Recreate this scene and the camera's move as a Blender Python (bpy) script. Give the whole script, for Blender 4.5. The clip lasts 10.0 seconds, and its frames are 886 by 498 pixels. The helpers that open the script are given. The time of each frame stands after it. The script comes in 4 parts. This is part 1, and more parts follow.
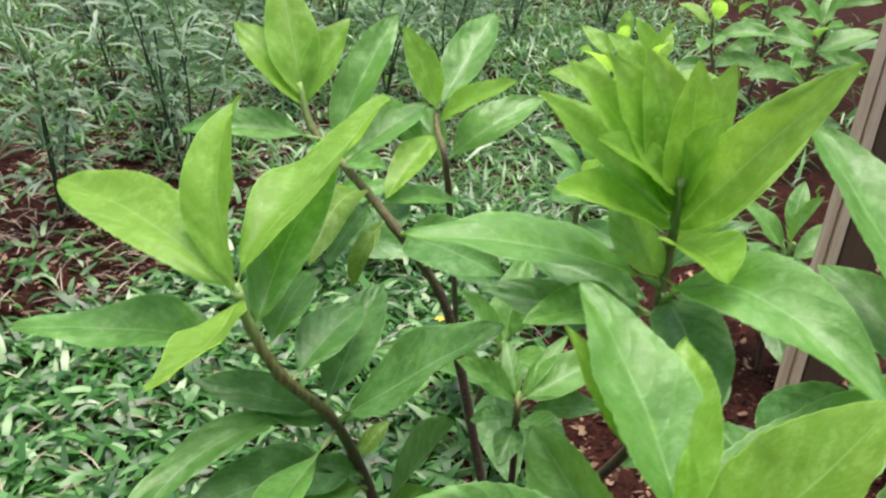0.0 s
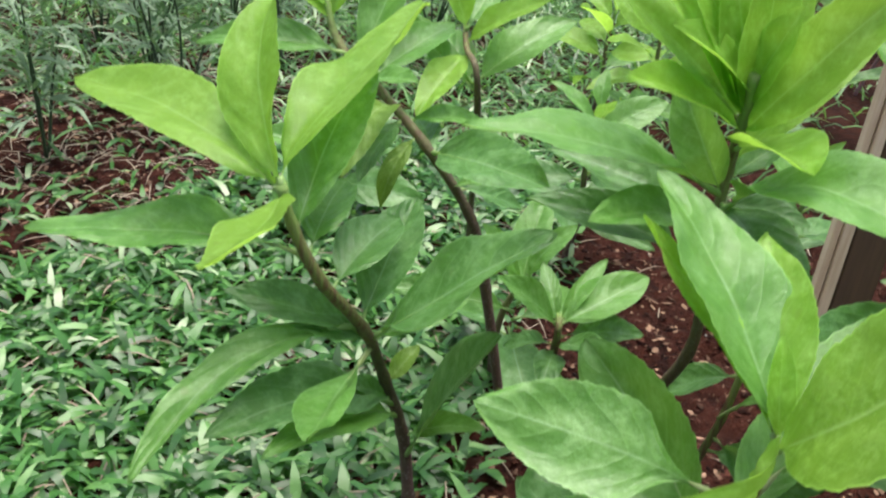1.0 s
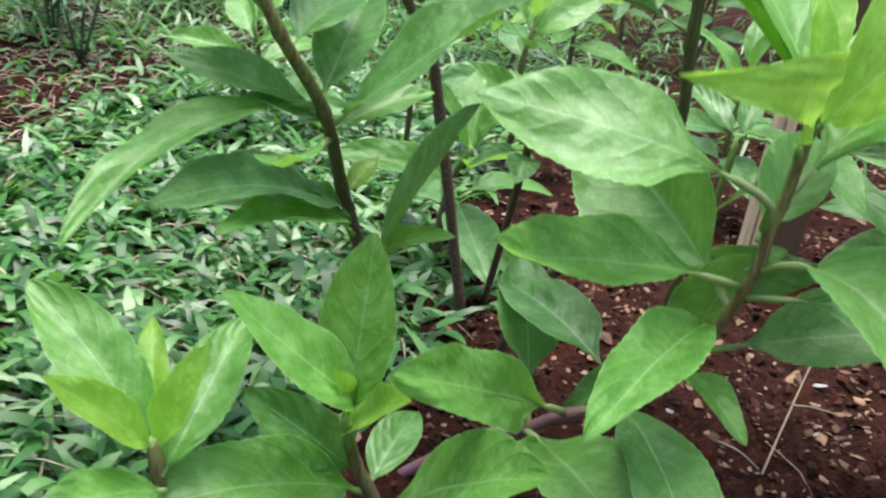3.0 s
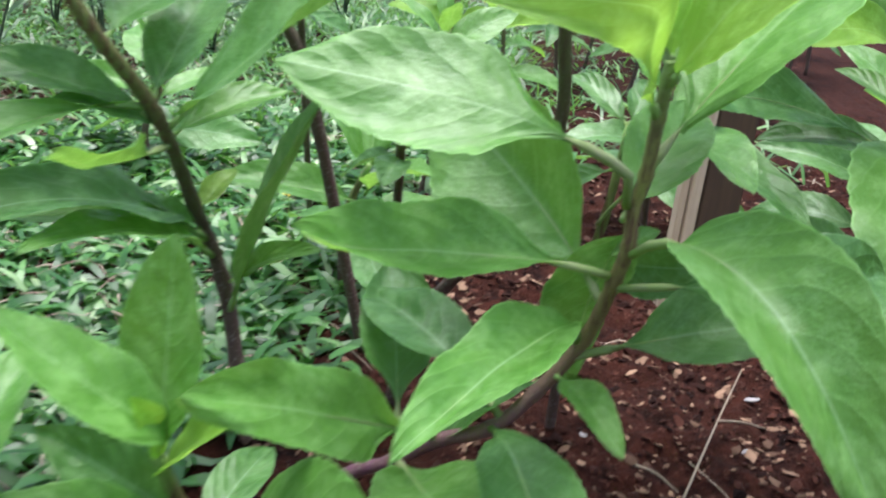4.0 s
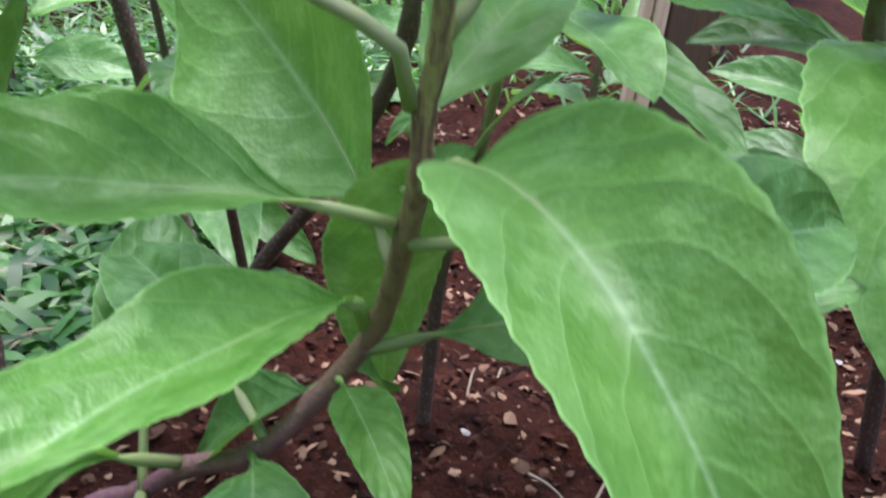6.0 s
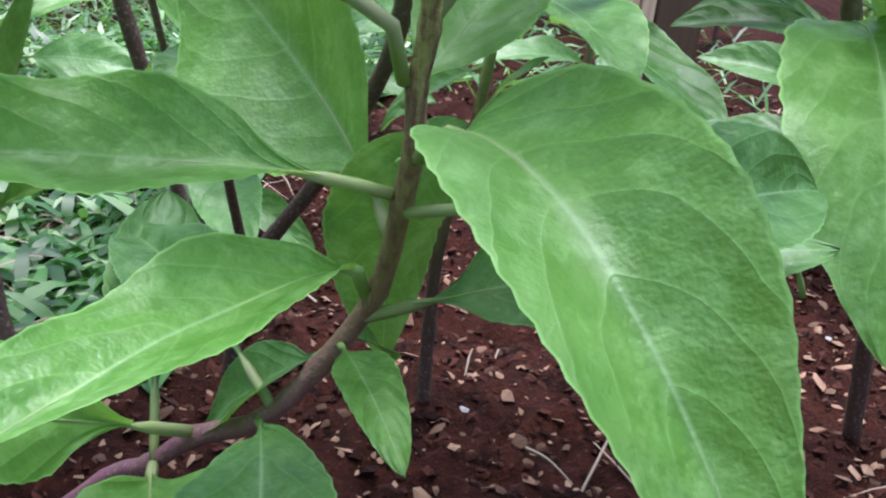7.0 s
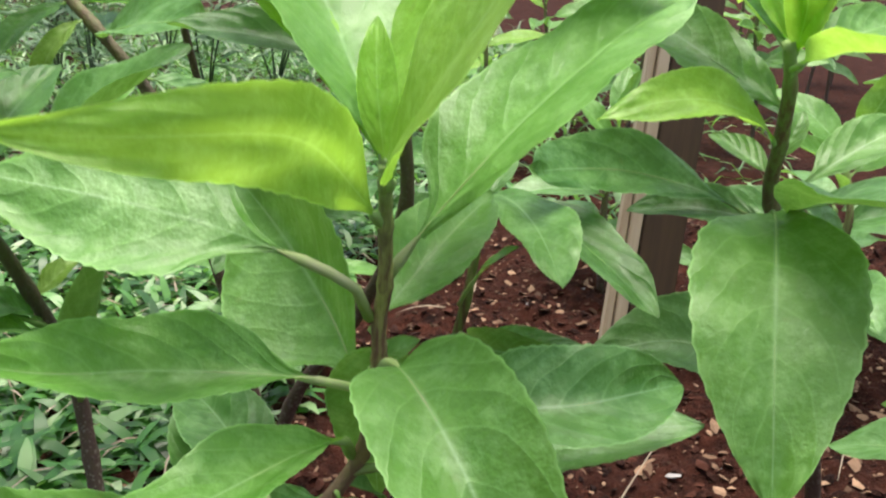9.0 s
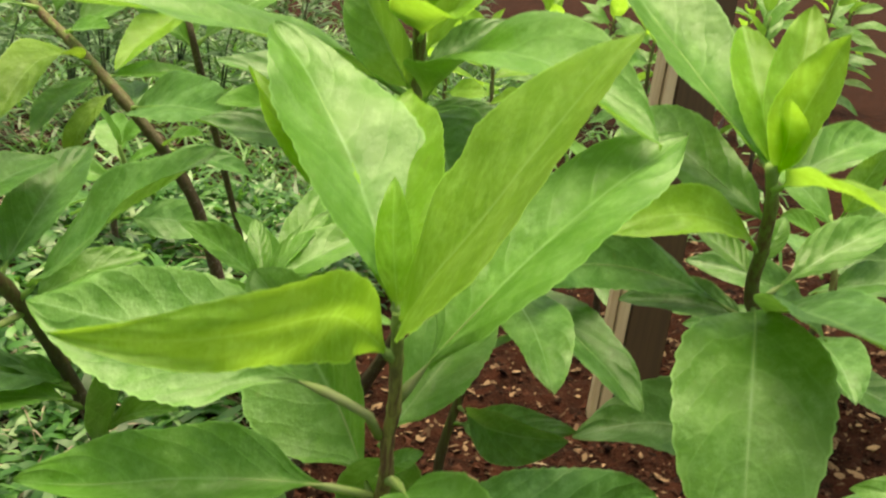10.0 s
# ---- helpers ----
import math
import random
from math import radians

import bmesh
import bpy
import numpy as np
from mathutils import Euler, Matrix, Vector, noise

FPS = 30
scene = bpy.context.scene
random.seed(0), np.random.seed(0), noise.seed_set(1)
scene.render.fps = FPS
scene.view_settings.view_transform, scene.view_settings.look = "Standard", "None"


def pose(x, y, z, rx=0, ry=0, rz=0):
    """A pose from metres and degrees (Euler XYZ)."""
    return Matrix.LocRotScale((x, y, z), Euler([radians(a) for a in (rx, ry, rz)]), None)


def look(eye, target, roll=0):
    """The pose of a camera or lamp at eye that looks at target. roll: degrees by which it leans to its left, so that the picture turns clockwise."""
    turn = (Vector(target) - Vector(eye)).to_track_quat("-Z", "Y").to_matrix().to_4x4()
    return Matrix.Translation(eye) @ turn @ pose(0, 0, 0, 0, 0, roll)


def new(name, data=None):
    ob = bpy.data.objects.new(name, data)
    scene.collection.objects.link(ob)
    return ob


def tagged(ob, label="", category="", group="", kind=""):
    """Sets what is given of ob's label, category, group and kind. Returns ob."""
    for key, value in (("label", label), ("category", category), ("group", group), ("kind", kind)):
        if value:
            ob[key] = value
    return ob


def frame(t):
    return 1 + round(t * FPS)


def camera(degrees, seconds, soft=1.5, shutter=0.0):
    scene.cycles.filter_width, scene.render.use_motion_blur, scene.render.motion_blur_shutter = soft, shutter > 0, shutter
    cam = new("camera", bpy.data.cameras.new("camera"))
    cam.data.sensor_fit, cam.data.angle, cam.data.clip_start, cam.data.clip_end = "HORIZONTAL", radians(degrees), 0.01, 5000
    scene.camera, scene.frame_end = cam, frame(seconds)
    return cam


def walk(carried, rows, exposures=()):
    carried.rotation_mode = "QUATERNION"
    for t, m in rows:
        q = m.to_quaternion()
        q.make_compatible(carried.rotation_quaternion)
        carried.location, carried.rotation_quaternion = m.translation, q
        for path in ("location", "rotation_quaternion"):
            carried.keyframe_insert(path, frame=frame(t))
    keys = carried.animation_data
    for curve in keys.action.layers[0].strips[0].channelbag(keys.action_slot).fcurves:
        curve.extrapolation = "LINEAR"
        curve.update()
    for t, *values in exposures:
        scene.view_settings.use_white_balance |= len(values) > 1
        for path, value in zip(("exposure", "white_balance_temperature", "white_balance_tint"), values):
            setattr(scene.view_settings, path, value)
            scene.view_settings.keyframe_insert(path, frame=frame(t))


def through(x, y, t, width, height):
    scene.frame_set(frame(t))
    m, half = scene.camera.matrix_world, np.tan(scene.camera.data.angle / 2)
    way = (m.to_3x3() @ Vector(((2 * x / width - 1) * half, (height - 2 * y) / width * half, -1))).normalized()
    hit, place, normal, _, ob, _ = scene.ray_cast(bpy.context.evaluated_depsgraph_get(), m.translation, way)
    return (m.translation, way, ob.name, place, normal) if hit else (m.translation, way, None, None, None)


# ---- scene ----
# ---- camera ----
cam = camera(48.0, 10.0, soft=2.2, shutter=0.6)
PATH = [
    (0, (0.0301, 0.0273, 0.6901), (-0.1687, 0.8204, 0.3141), 5.05),
    (0.5, (-0.0149, 0.0220, 0.6582), (-0.1853, 0.8181, 0.2746), 6.36),
    (1, (-0.0259, 0.0242, 0.6122), (-0.1896, 0.8230, 0.2314), 7.05),
    (1.5, (-0.0327, 0.0125, 0.5693), (-0.1818, 0.8157, 0.1916), 7.10),
    (2, (-0.0359, 0.0069, 0.5310), (-0.1739, 0.8110, 0.1509), 6.70),
    (2.2, (-0.0368, 0.0031, 0.5146), (-0.1710, 0.8079, 0.1347), 6.54),
    (3.3, (-0.0537, 0.0183, 0.3869), (-0.1205, 0.8564, 0.0656), 8.14),
    (3.5, (-0.0396, 0.0235, 0.3763), (-0.1026, 0.8657, 0.0653), 7.69),
    (4, (0.0135, 0.0811, 0.3767), (-0.0490, 0.9282, 0.0792), 5.57),
    (4.5, (0.0483, 0.1643, 0.3925), (-0.0247, 0.9990, 0.0640), 5.79),
    (5, (0.0686, 0.2249, 0.3580), (0.0076, 1.0626, 0.0346), 5.41),
    (5.5, (0.0817, 0.2474, 0.3409), (0.0279, 1.0830, 0.0111), 4.81),
    (6, (0.0862, 0.2510, 0.3211), (0.0397, 1.0853, -0.0134), 6.11),
    (6.2, (0.0899, 0.2475, 0.3132), (0.0484, 1.0817, -0.0221), 4.04),
    (7.3, (0.0891, 0.2211, 0.3239), (0.0418, 1.0546, -0.0124), 5.51),
    (7.5, (0.0956, 0.2101, 0.3285), (0.0385, 1.0483, 0.0059), 5.08),
    (8, (0.1018, 0.1869, 0.3550), (0.0367, 1.0299, 0.0464), 4.79),
    (8.5, (0.1277, 0.1624, 0.3829), (0.0279, 1.0069, 0.0883), 3.76),
    (9, (0.1376, 0.1416, 0.4076), (0.0202, 0.9900, 0.1312), 3.29),
    (9.5, (0.1244, 0.1300, 0.4390), (0.0193, 0.9795, 0.1609), 4.26),
    (10, (0.1340, 0.1170, 0.4772), (0.0173, 0.9636, 0.1949), 5.08),
]
LIGHT = [(0.0, -0.13, 6350, 16), (1.0, -0.13, 6350, 13), (2.2, -0.02, 6200, 12), (3.5, 0.15, 6000, 12), (4.0, 0.14, 5850, 16), (4.5, 0.1, 5200, 8), (6.0, 0.21, 5700, 22), (7.5, 0.21, 5550, 23), (8.5, 0.15, 6200, 16), (9.0, 0.09, 6600, 11), (9.5, -0.05, 7900, 2), (10.0, -0.17, 9300, -5)]
walk(cam, [(t, look(eye, target, roll)) for t, eye, target, roll in PATH], [(t, 0.66 + e, k, g) for t, e, k, g in LIGHT])

# ---- light: bright overcast daylight ----
world = bpy.data.worlds.new("overcast_sky")
scene.world = world
world.use_nodes = True
wn = world.node_tree
for n in list(wn.nodes):
    wn.nodes.remove(n)
sky = wn.nodes.new("ShaderNodeTexSky")
sky.sky_type, sky.sun_disc = "NISHITA", False
sky.sun_elevation, sky.sun_rotation = radians(84), radians(0)
sky.air_density, sky.dust_density, sky.ozone_density = 1.0, 6.5, 1.0
wbg = wn.nodes.new("ShaderNodeBackground")
wbg.inputs["Strength"].default_value = 0.15
wout = wn.nodes.new("ShaderNodeOutputWorld")
wn.links.new(sky.outputs[0], wbg.inputs["Color"])
wn.links.new(wbg.outputs[0], wout.inputs["Surface"])
sun = new("sun", bpy.data.lights.new("sun", "SUN"))
sun.data.energy, sun.data.angle, sun.data.color = 3.0, radians(45), (1.0, 0.97, 0.9)
sun.matrix_world = look((-0.1, 1.0, 3.0), (0, 0.7, 0))


# ---- materials ----
class Mat:
    """A node material with short calls for wiring."""

    def __init__(self, name):
        self.m = bpy.data.materials.new(name)
        self.m.use_nodes = True
        self.t = self.m.node_tree
        self.t.nodes.clear()
        self.out = self.t.nodes.new("ShaderNodeOutputMaterial")

    def n(self, kind, **values):
        node = self.t.nodes.new("ShaderNode" + kind)
        for key, v in values.items():
            if key in ("operation", "blend_type", "data_type", "feature", "distance", "noise_dimensions", "uv_map"):
                if key == "operation":
                    node.operation = v
                elif key == "blend_type":
                    node.blend_type = v
                elif key == "data_type":
                    node.data_type = v
                elif key == "feature":
                    node.feature = v
                elif key == "noise_dimensions":
                    node.noise_dimensions = v
                else:
                    node.uv_map = v
            else:
                self.put(node, key, v)
        return node

    def put(self, node, key, v):
        socket = node.inputs[int(key[1:]) if key[0] == "i" and key[1:].isdigit() else key.replace("_", " ")]
        if isinstance(v, bpy.types.NodeSocket):
            self.t.links.new(v, socket)
        elif isinstance(v, bpy.types.Node):
            self.t.links.new(v.outputs[0], socket)
        else:
            socket.default_value = v

    def math(self, op, a, b=0.0, c=0.0):
        return self.n("Math", operation=op, i0=a, i1=b, i2=c)

    def ramp(self, fac, *stops):
        r = self.n("ValToRGB", Fac=fac)
        els = r.color_ramp.elements
        while len(els) < len(stops):
            els.new(0.5)
        for e, (p, c) in zip(els, stops):
            e.position = p
            e.color = (*c, 1) if len(c) == 3 else c
        return r

    def mix(self, fac, a, b, blend="MIX"):
        m = self.n("Mix", data_type="RGBA", blend_type=blend)
        self.put(m, "i0", fac)
        self.put(m, "i6", a if not isinstance(a, tuple) else (*a, 1))
        self.put(m, "i7", b if not isinstance(b, tuple) else (*b, 1))
        return m.outputs[2]

    def noise(self, scale, detail=3.0, rough=0.6, where=None):
        k = self.n("TexNoise", Scale=scale, Detail=detail, Roughness=rough)
        if where is not None:
            self.put(k, "Vector", where)
        return k.outputs[0]

    def done(self, shader):
        self.t.links.new(shader.outputs[0], self.out.inputs["Surface"])
        return self.m


def leaf_material(name, dark, light, through, gloss, sheen, veins=1.0, glow=0.42):
    """Leaf blade: side veins from the blade's own map, mottling, waxy gloss, light coming through."""
    k = Mat(name)
    uv = k.n("UVMap", uv_map="blade")
    sep = k.n("SeparateXYZ", Vector=uv)
    u, v = sep.outputs[0], sep.outputs[1]
    av = k.math("ABSOLUTE", k.math("MULTIPLY_ADD", v, 2.0, -1.0))
    rnd = k.n("ObjectInfo").outputs["Random"]
    geo = k.n("NewGeometry")
    pos = geo.outputs["Position"]
    wob = k.math("MULTIPLY", k.noise(32.0, 2.0, 0.5, pos), 0.12)
    run = k.math("ADD", k.math("SUBTRACT", u, k.math("MULTIPLY", k.math("POWER", av, 1.5), 0.30)), wob)
    saw = k.math("FRACT", k.math("MULTIPLY", run, 6.5))
    tri = k.math("ABSOLUTE", k.math("SUBTRACT", saw, 0.5))
    vein = k.math("SUBTRACT", 1.0, k.math("MULTIPLY", tri, 12.0))
    vein = k.n("Clamp", Value=vein).outputs[0]
    rib = k.n("Clamp", Value=k.math("SUBTRACT", 1.0, k.math("MULTIPLY", av, k.math("MULTIPLY_ADD", u, 16.0, 12.0)))).outputs[0]
    edge = k.n("Clamp", Value=k.math("MULTIPLY_ADD", av, 40.0, -38.4)).outputs[0]
    mott = k.noise(55.0, 4.0, 0.65, pos)
    fine = k.noise(900.0, 2.0, 0.5, pos)
    big = k.noise(14.0, 2.0, 0.5, pos)
    f = k.math("ADD", k.math("MULTIPLY_ADD", mott, 2.0, -0.65), k.math("MULTIPLY_ADD", rnd, 0.5, -0.12))
    f = k.math("ADD", f, k.math("MULTIPLY_ADD", big, 0.5, -0.25))
    col = k.mix(k.n("Clamp", Value=f).outputs[0], dark, light)
    pale = tuple(min(1.0, c * 1.3 + 0.06) for c in light)
    col = k.mix(k.math("MULTIPLY", k.math("POWER", vein, 1.4), k.math("MULTIPLY_ADD", av, -0.15 * veins, 0.46 * veins)), col, pale)
    col = k.mix(k.math("MULTIPLY", k.math("POWER", rib, 1.3), 0.75 * (0.4 + 0.6 * veins)), col, tuple(min(1.0, c * 1.1 + 0.20) for c in light))
    col = k.mix(k.math("MULTIPLY", edge, 1.0), col, pale)
    net = k.n("TexVoronoi", Scale=420.0, feature="DISTANCE_TO_EDGE", Vector=pos).outputs[0]
    net = k.n("Clamp", Value=k.math("SUBTRACT", 1.0, k.math("MULTIPLY", net, 9.0))).outputs[0]
    col = k.mix(k.math("MULTIPLY", net, 0.05), col, pale)
    bloom = k.ramp(k.noise(64.0, 6.0, 0.75, pos), (0.46, (0, 0, 0)), (0.64, (1, 1, 1))).outputs[0]
    col = k.mix(k.math("MULTIPLY", k.math("MULTIPLY", bloom, k.math("MULTIPLY_ADD", tri, 1.2, 0.4)), 0.72), col, tuple(min(1.0, c * 1.3 + 0.09) for c in light))
    spots = k.ramp(k.noise(70.0, 2.0, 0.5, pos), (0.70, (0, 0, 0)), (0.78, (1, 1, 1)))
    col = k.mix(k.math("MULTIPLY", spots.outputs[0], 0.25), col, (0.16, 0.15, 0.04))
    bulge = k.math("POWER", k.math("MULTIPLY", tri, 2.0), 0.6)
    h = k.math("ADD", k.math("MULTIPLY", bulge, 0.28 * veins), k.math("MULTIPLY", mott, 1.0))
    h = k.math("ADD", h, k.math("MULTIPLY", k.noise(150.0, 2.0, 0.5, pos), 0.3))
    h = k.math("ADD", h, k.math("MULTIPLY", fine, 0.12))
    bump = k.n("Bump", Strength=0.95, Distance=0.0018, Height=h)
    rough = k.math("MULTIPLY_ADD", mott, 0.25, gloss - 0.02)
    p = k.n("BsdfPrincipled", Base_Color=col, Roughness=rough, Specular_IOR_Level=sheen, Coat_Weight=k.math("MULTIPLY_ADD", bloom, 0.26, 0.03), Coat_Roughness=0.30)
    k.put(p, "Normal", bump)
    tr = k.n("BsdfTranslucent", Color=k.mix(0.45, col, through))
    return k.done(k.n("MixShader", i0=glow, i1=p, i2=tr))


LEAF = {
    "old": leaf_material("leaf_mature", (0.056, 0.190, 0.027), (0.112, 0.292, 0.056), (0.245, 0.465, 0.045), 0.34, 0.75, 1.0, 0.37),
    "mid": leaf_material("leaf_grown", (0.078, 0.250, 0.026), (0.152, 0.370, 0.060), (0.380, 0.650, 0.060), 0.34, 0.70),
    "yellowed": leaf_material("leaf_yellowed", (0.115, 0.235, 0.022), (0.20, 0.36, 0.040), (0.42, 0.60, 0.06), 0.45, 0.4),
    "young": leaf_material("leaf_young", (0.182, 0.402, 0.030), (0.295, 0.545, 0.060), (0.51, 0.84, 0.09), 0.36, 0.6, 0.5, 0.58),
}


def bark_material(name, young, old, purple):
    """Stem: green at the shoot, brown and purple below, with lenticels and streaks."""
    k = Mat(name)
    pos = k.n("NewGeometry").outputs["Position"]
    z = k.n("SeparateXYZ", Vector=pos).outputs[2]
    uv = k.n("UVMap", uv_map="blade")
    u = k.n("SeparateXYZ", Vector=uv).outputs[0]
    streak = k.n("Mapping", Vector=pos, Scale=(300.0, 300.0, 22.0))
    st = k.noise(1.0, 3.0, 0.6, streak)
    a = k.mix(k.ramp(st, (0.40, (0, 0, 0)), (0.62, (1, 1, 1))).outputs[0], young, (0.130, 0.066, 0.036))
    low = k.n("Clamp", Value=k.math("MULTIPLY_ADD", u, -3.0, 1.6)).outputs[0]
    b = k.mix(k.n("Clamp", Value=k.math("MULTIPLY", k.math("MULTIPLY", st, 1.7), low)).outputs[0], old, purple)
    f = k.n("Clamp", Value=k.math("ADD", k.math("MULTIPLY_ADD", u, 3.4, -1.35), k.math("MULTIPLY_ADD", st, 0.5, -0.25))).outputs[0]
    col = k.mix(f, b, a)
    tip = k.n("Clamp", Value=k.math("MULTIPLY_ADD", u, 6.0, -4.7)).outputs[0]
    col = k.mix(k.math("MULTIPLY", tip, 0.85), col, (0.25, 0.42, 0.10))
    dots = k.ramp(k.noise(480.0, 1.0, 0.5, pos), (0.60, (0, 0, 0)), (0.68, (1, 1, 1)))
    col = k.mix(k.math("MULTIPLY", dots.outputs[0], k.math("MULTIPLY_ADD", low, 0.45, 0.05)), col, (0.38, 0.33, 0.28))
    bump = k.n("Bump", Strength=0.9, Distance=0.0015, Height=k.noise(420.0, 3.0, 0.65, pos))
    p = k.n("BsdfPrincipled", Base_Color=col, Roughness=0.6)
    k.put(p, "Normal", bump)
    return k.done(p)


BARK = bark_material("stem_bark", (0.32, 0.34, 0.090), (0.235, 0.165, 0.070), (0.235, 0.100, 0.145))
BARK_OLIVE = bark_material("olive_bark", (0.18, 0.22, 0.060), (0.095, 0.080, 0.038), (0.11, 0.062, 0.050))


def plain(name, a, b, scale, rough=0.7, bump=0.3, depth=0.002, through=None, per_island=False):
    k = Mat(name)
    geo = k.n("NewGeometry")
    pos = geo.outputs["Position"]
    nz = k.noise(scale, 4.0, 0.65, pos)
    f = nz
    if per_island:
        f = k.math("ADD", k.math("MULTIPLY", nz, 0.4), k.math("MULTIPLY_ADD", geo.outputs["Random Per Island"], 0.9, -0.15))
        f = k.n("Clamp", Value=f).outputs[0]
    else:
        f = k.ramp(f, (0.3, (0, 0, 0)), (0.7, (1, 1, 1))).outputs[0]
    col = k.mix(f, a, b)
    p = k.n("BsdfPrincipled", Base_Color=col, Roughness=rough, Specular_IOR_Level=0.15 if rough > 0.75 else 0.5)
    k.put(p, "Normal", k.n("Bump", Strength=bump, Distance=depth, Height=k.noise(scale * 3, 4.0, 0.6, pos)))
    if through:
        return k.done(k.n("MixShader", i0=0.3, i1=p, i2=k.n("BsdfTranslucent", Color=(*through, 1))))
    return k.done(p)


PETIOLE = plain("leaf_stalk", (0.30, 0.48, 0.14), (0.40, 0.58, 0.22), 60, 0.5, 0.2, 0.001, (0.38, 0.66, 0.12))
PETIOLE_PURPLE = plain("leaf_stalk_purple", (0.32, 0.48, 0.13), (0.40, 0.42, 0.24), 40, 0.5, 0.2, 0.001, (0.34, 0.55, 0.12))


def grass_material():
    """Short turf: each blade its own green; near-white stops paint glints, near-black the shaded gaps."""
    k = Mat("grass_blades")
    geo = k.n("NewGeometry")
    rnd = geo.outputs["Random Per Island"]
    col = k.ramp(rnd, (0.0, (0.006, 0.034, 0.008)), (0.45, (0.028, 0.115, 0.020)), (0.76, (0.085, 0.240, 0.050)), (0.90, (0.18, 0.37, 0.11)), (1.0, (0.42, 0.52, 0.32))).outputs[0]
    col = k.mix(k.math("MULTIPLY", k.noise(60.0, 3.0, 0.6, geo.outputs["Position"]), 0.35), col, (0.06, 0.20, 0.035))
    p = k.n("BsdfPrincipled", Base_Color=col, Roughness=0.36, Specular_IOR_Level=0.55)
    return k.done(k.n("MixShader", i0=0.25, i1=p, i2=k.n("BsdfTranslucent", Color=(0.2, 0.48, 0.07, 1))))


GRASS = grass_material()
STRAW = plain("dry_straw", (0.16, 0.12, 0.085), (0.42, 0.36, 0.27), 30, 0.8, 0.2, 0.001, None, True)
WEED = plain("weed_leaf", (0.11, 0.23, 0.10), (0.40, 0.54, 0.36), 20, 0.5, 0.1, 0.001, (0.12, 0.26, 0.06), True)
WEED_STEM = plain("weed_stem", (0.022, 0.045, 0.020), (0.05, 0.085, 0.03), 30, 0.6)
CHIP = plain("bark_chips", (0.026, 0.010, 0.006), (0.36, 0.23, 0.15), 60, 0.85, 0.4, 0.001, None, True)
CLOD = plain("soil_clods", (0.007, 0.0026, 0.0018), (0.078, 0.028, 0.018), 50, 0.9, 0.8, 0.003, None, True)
STONE = plain("grey_pebble", (0.18, 0.17, 0.17), (0.36, 0.34, 0.33), 80, 0.7, 0.4, 0.001, None, True)


def soil_material():
    k = Mat("red_soil")
    pos = k.n("NewGeometry").outputs["Position"]
    big = k.noise(5.0, 4.0, 0.6, pos)
    mid = k.noise(38.0, 5.0, 0.7, pos)
    fine = k.noise(260.0, 4.0, 0.7, pos)
    # colour follows bump height: crevice shade painted near-black in hollows, raised crumbs lightened
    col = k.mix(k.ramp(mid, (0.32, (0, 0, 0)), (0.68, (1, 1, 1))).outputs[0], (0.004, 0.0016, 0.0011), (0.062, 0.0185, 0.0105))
    col = k.mix(k.ramp(big, (0.45, (0, 0, 0)), (0.75, (1, 1, 1))).outputs[0], col, (0.042, 0.0135, 0.0080))
    col = k.mix(k.ramp(fine, (0.60, (0, 0, 0)), (0.72, (1, 1, 1))).outputs[0], col, (0.130, 0.060, 0.042))
    h = k.math("ADD", k.math("MULTIPLY", mid, 0.8), k.math("MULTIPLY", fine, 0.35))
    p = k.n("BsdfPrincipled", Base_Color=col, Roughness=0.95, Specular_IOR_Level=0.12)
    k.put(p, "Normal", k.n("Bump", Strength=1.0, Distance=0.016, Height=h))
    return k.done(p)


SOIL = soil_material()


def wood_material(name, a, b, grey):
    k = Mat(name)
    co = k.n("TexCoord").outputs["Object"]
    m = k.n("Mapping", Vector=co, Scale=(160.0, 160.0, 9.0))
    g = k.noise(1.0, 4.0, 0.65, m)
    col = k.mix(k.ramp(g, (0.3, (0, 0, 0)), (0.7, (1, 1, 1))).outputs[0], a, b)
    col = k.mix(k.math("MULTIPLY", k.noise(18.0, 3.0, 0.6, co), 0.55), col, grey)
    p = k.n("BsdfPrincipled", Base_Color=col, Roughness=0.72)
    k.put(p, "Normal", k.n("Bump", Strength=0.5, Distance=0.001, Height=g))
    return k.done(p)


WOOD_FACE = wood_material("stained_plank", (0.040, 0.022, 0.010), (0.085, 0.046, 0.020), (0.055, 0.034, 0.020))
WOOD_EDGE = wood_material("pale_cut_edge", (0.42, 0.31, 0.20), (0.62, 0.52, 0.38), (0.30, 0.22, 0.15))


# ---- helpers for building ----
def mesh_from(name, verts, faces, materials, uvs=None, indices=None, smooth=True):
    me = bpy.data.meshes.new(name)
    me.from_pydata(verts, [], faces)
    for m in materials if isinstance(materials, (list, tuple)) else [materials]:
        me.materials.append(m)
    if uvs is not None:
        layer = me.uv_layers.new(name="blade")
        flat = np.array(uvs, dtype=np.float32)[np.array([i for f in faces for i in f])]
        layer.data.foreach_set("uv", flat.ravel())
    if indices is not None:
        me.polygons.foreach_set("material_index", indices)
    if smooth:
        me.polygons.foreach_set("use_smooth", [True] * len(me.polygons))
    me.update()
    return me


def part(name, me, parent, label=""):
    ob = new(name, me)
    ob.parent = parent
    return tagged(ob, label)


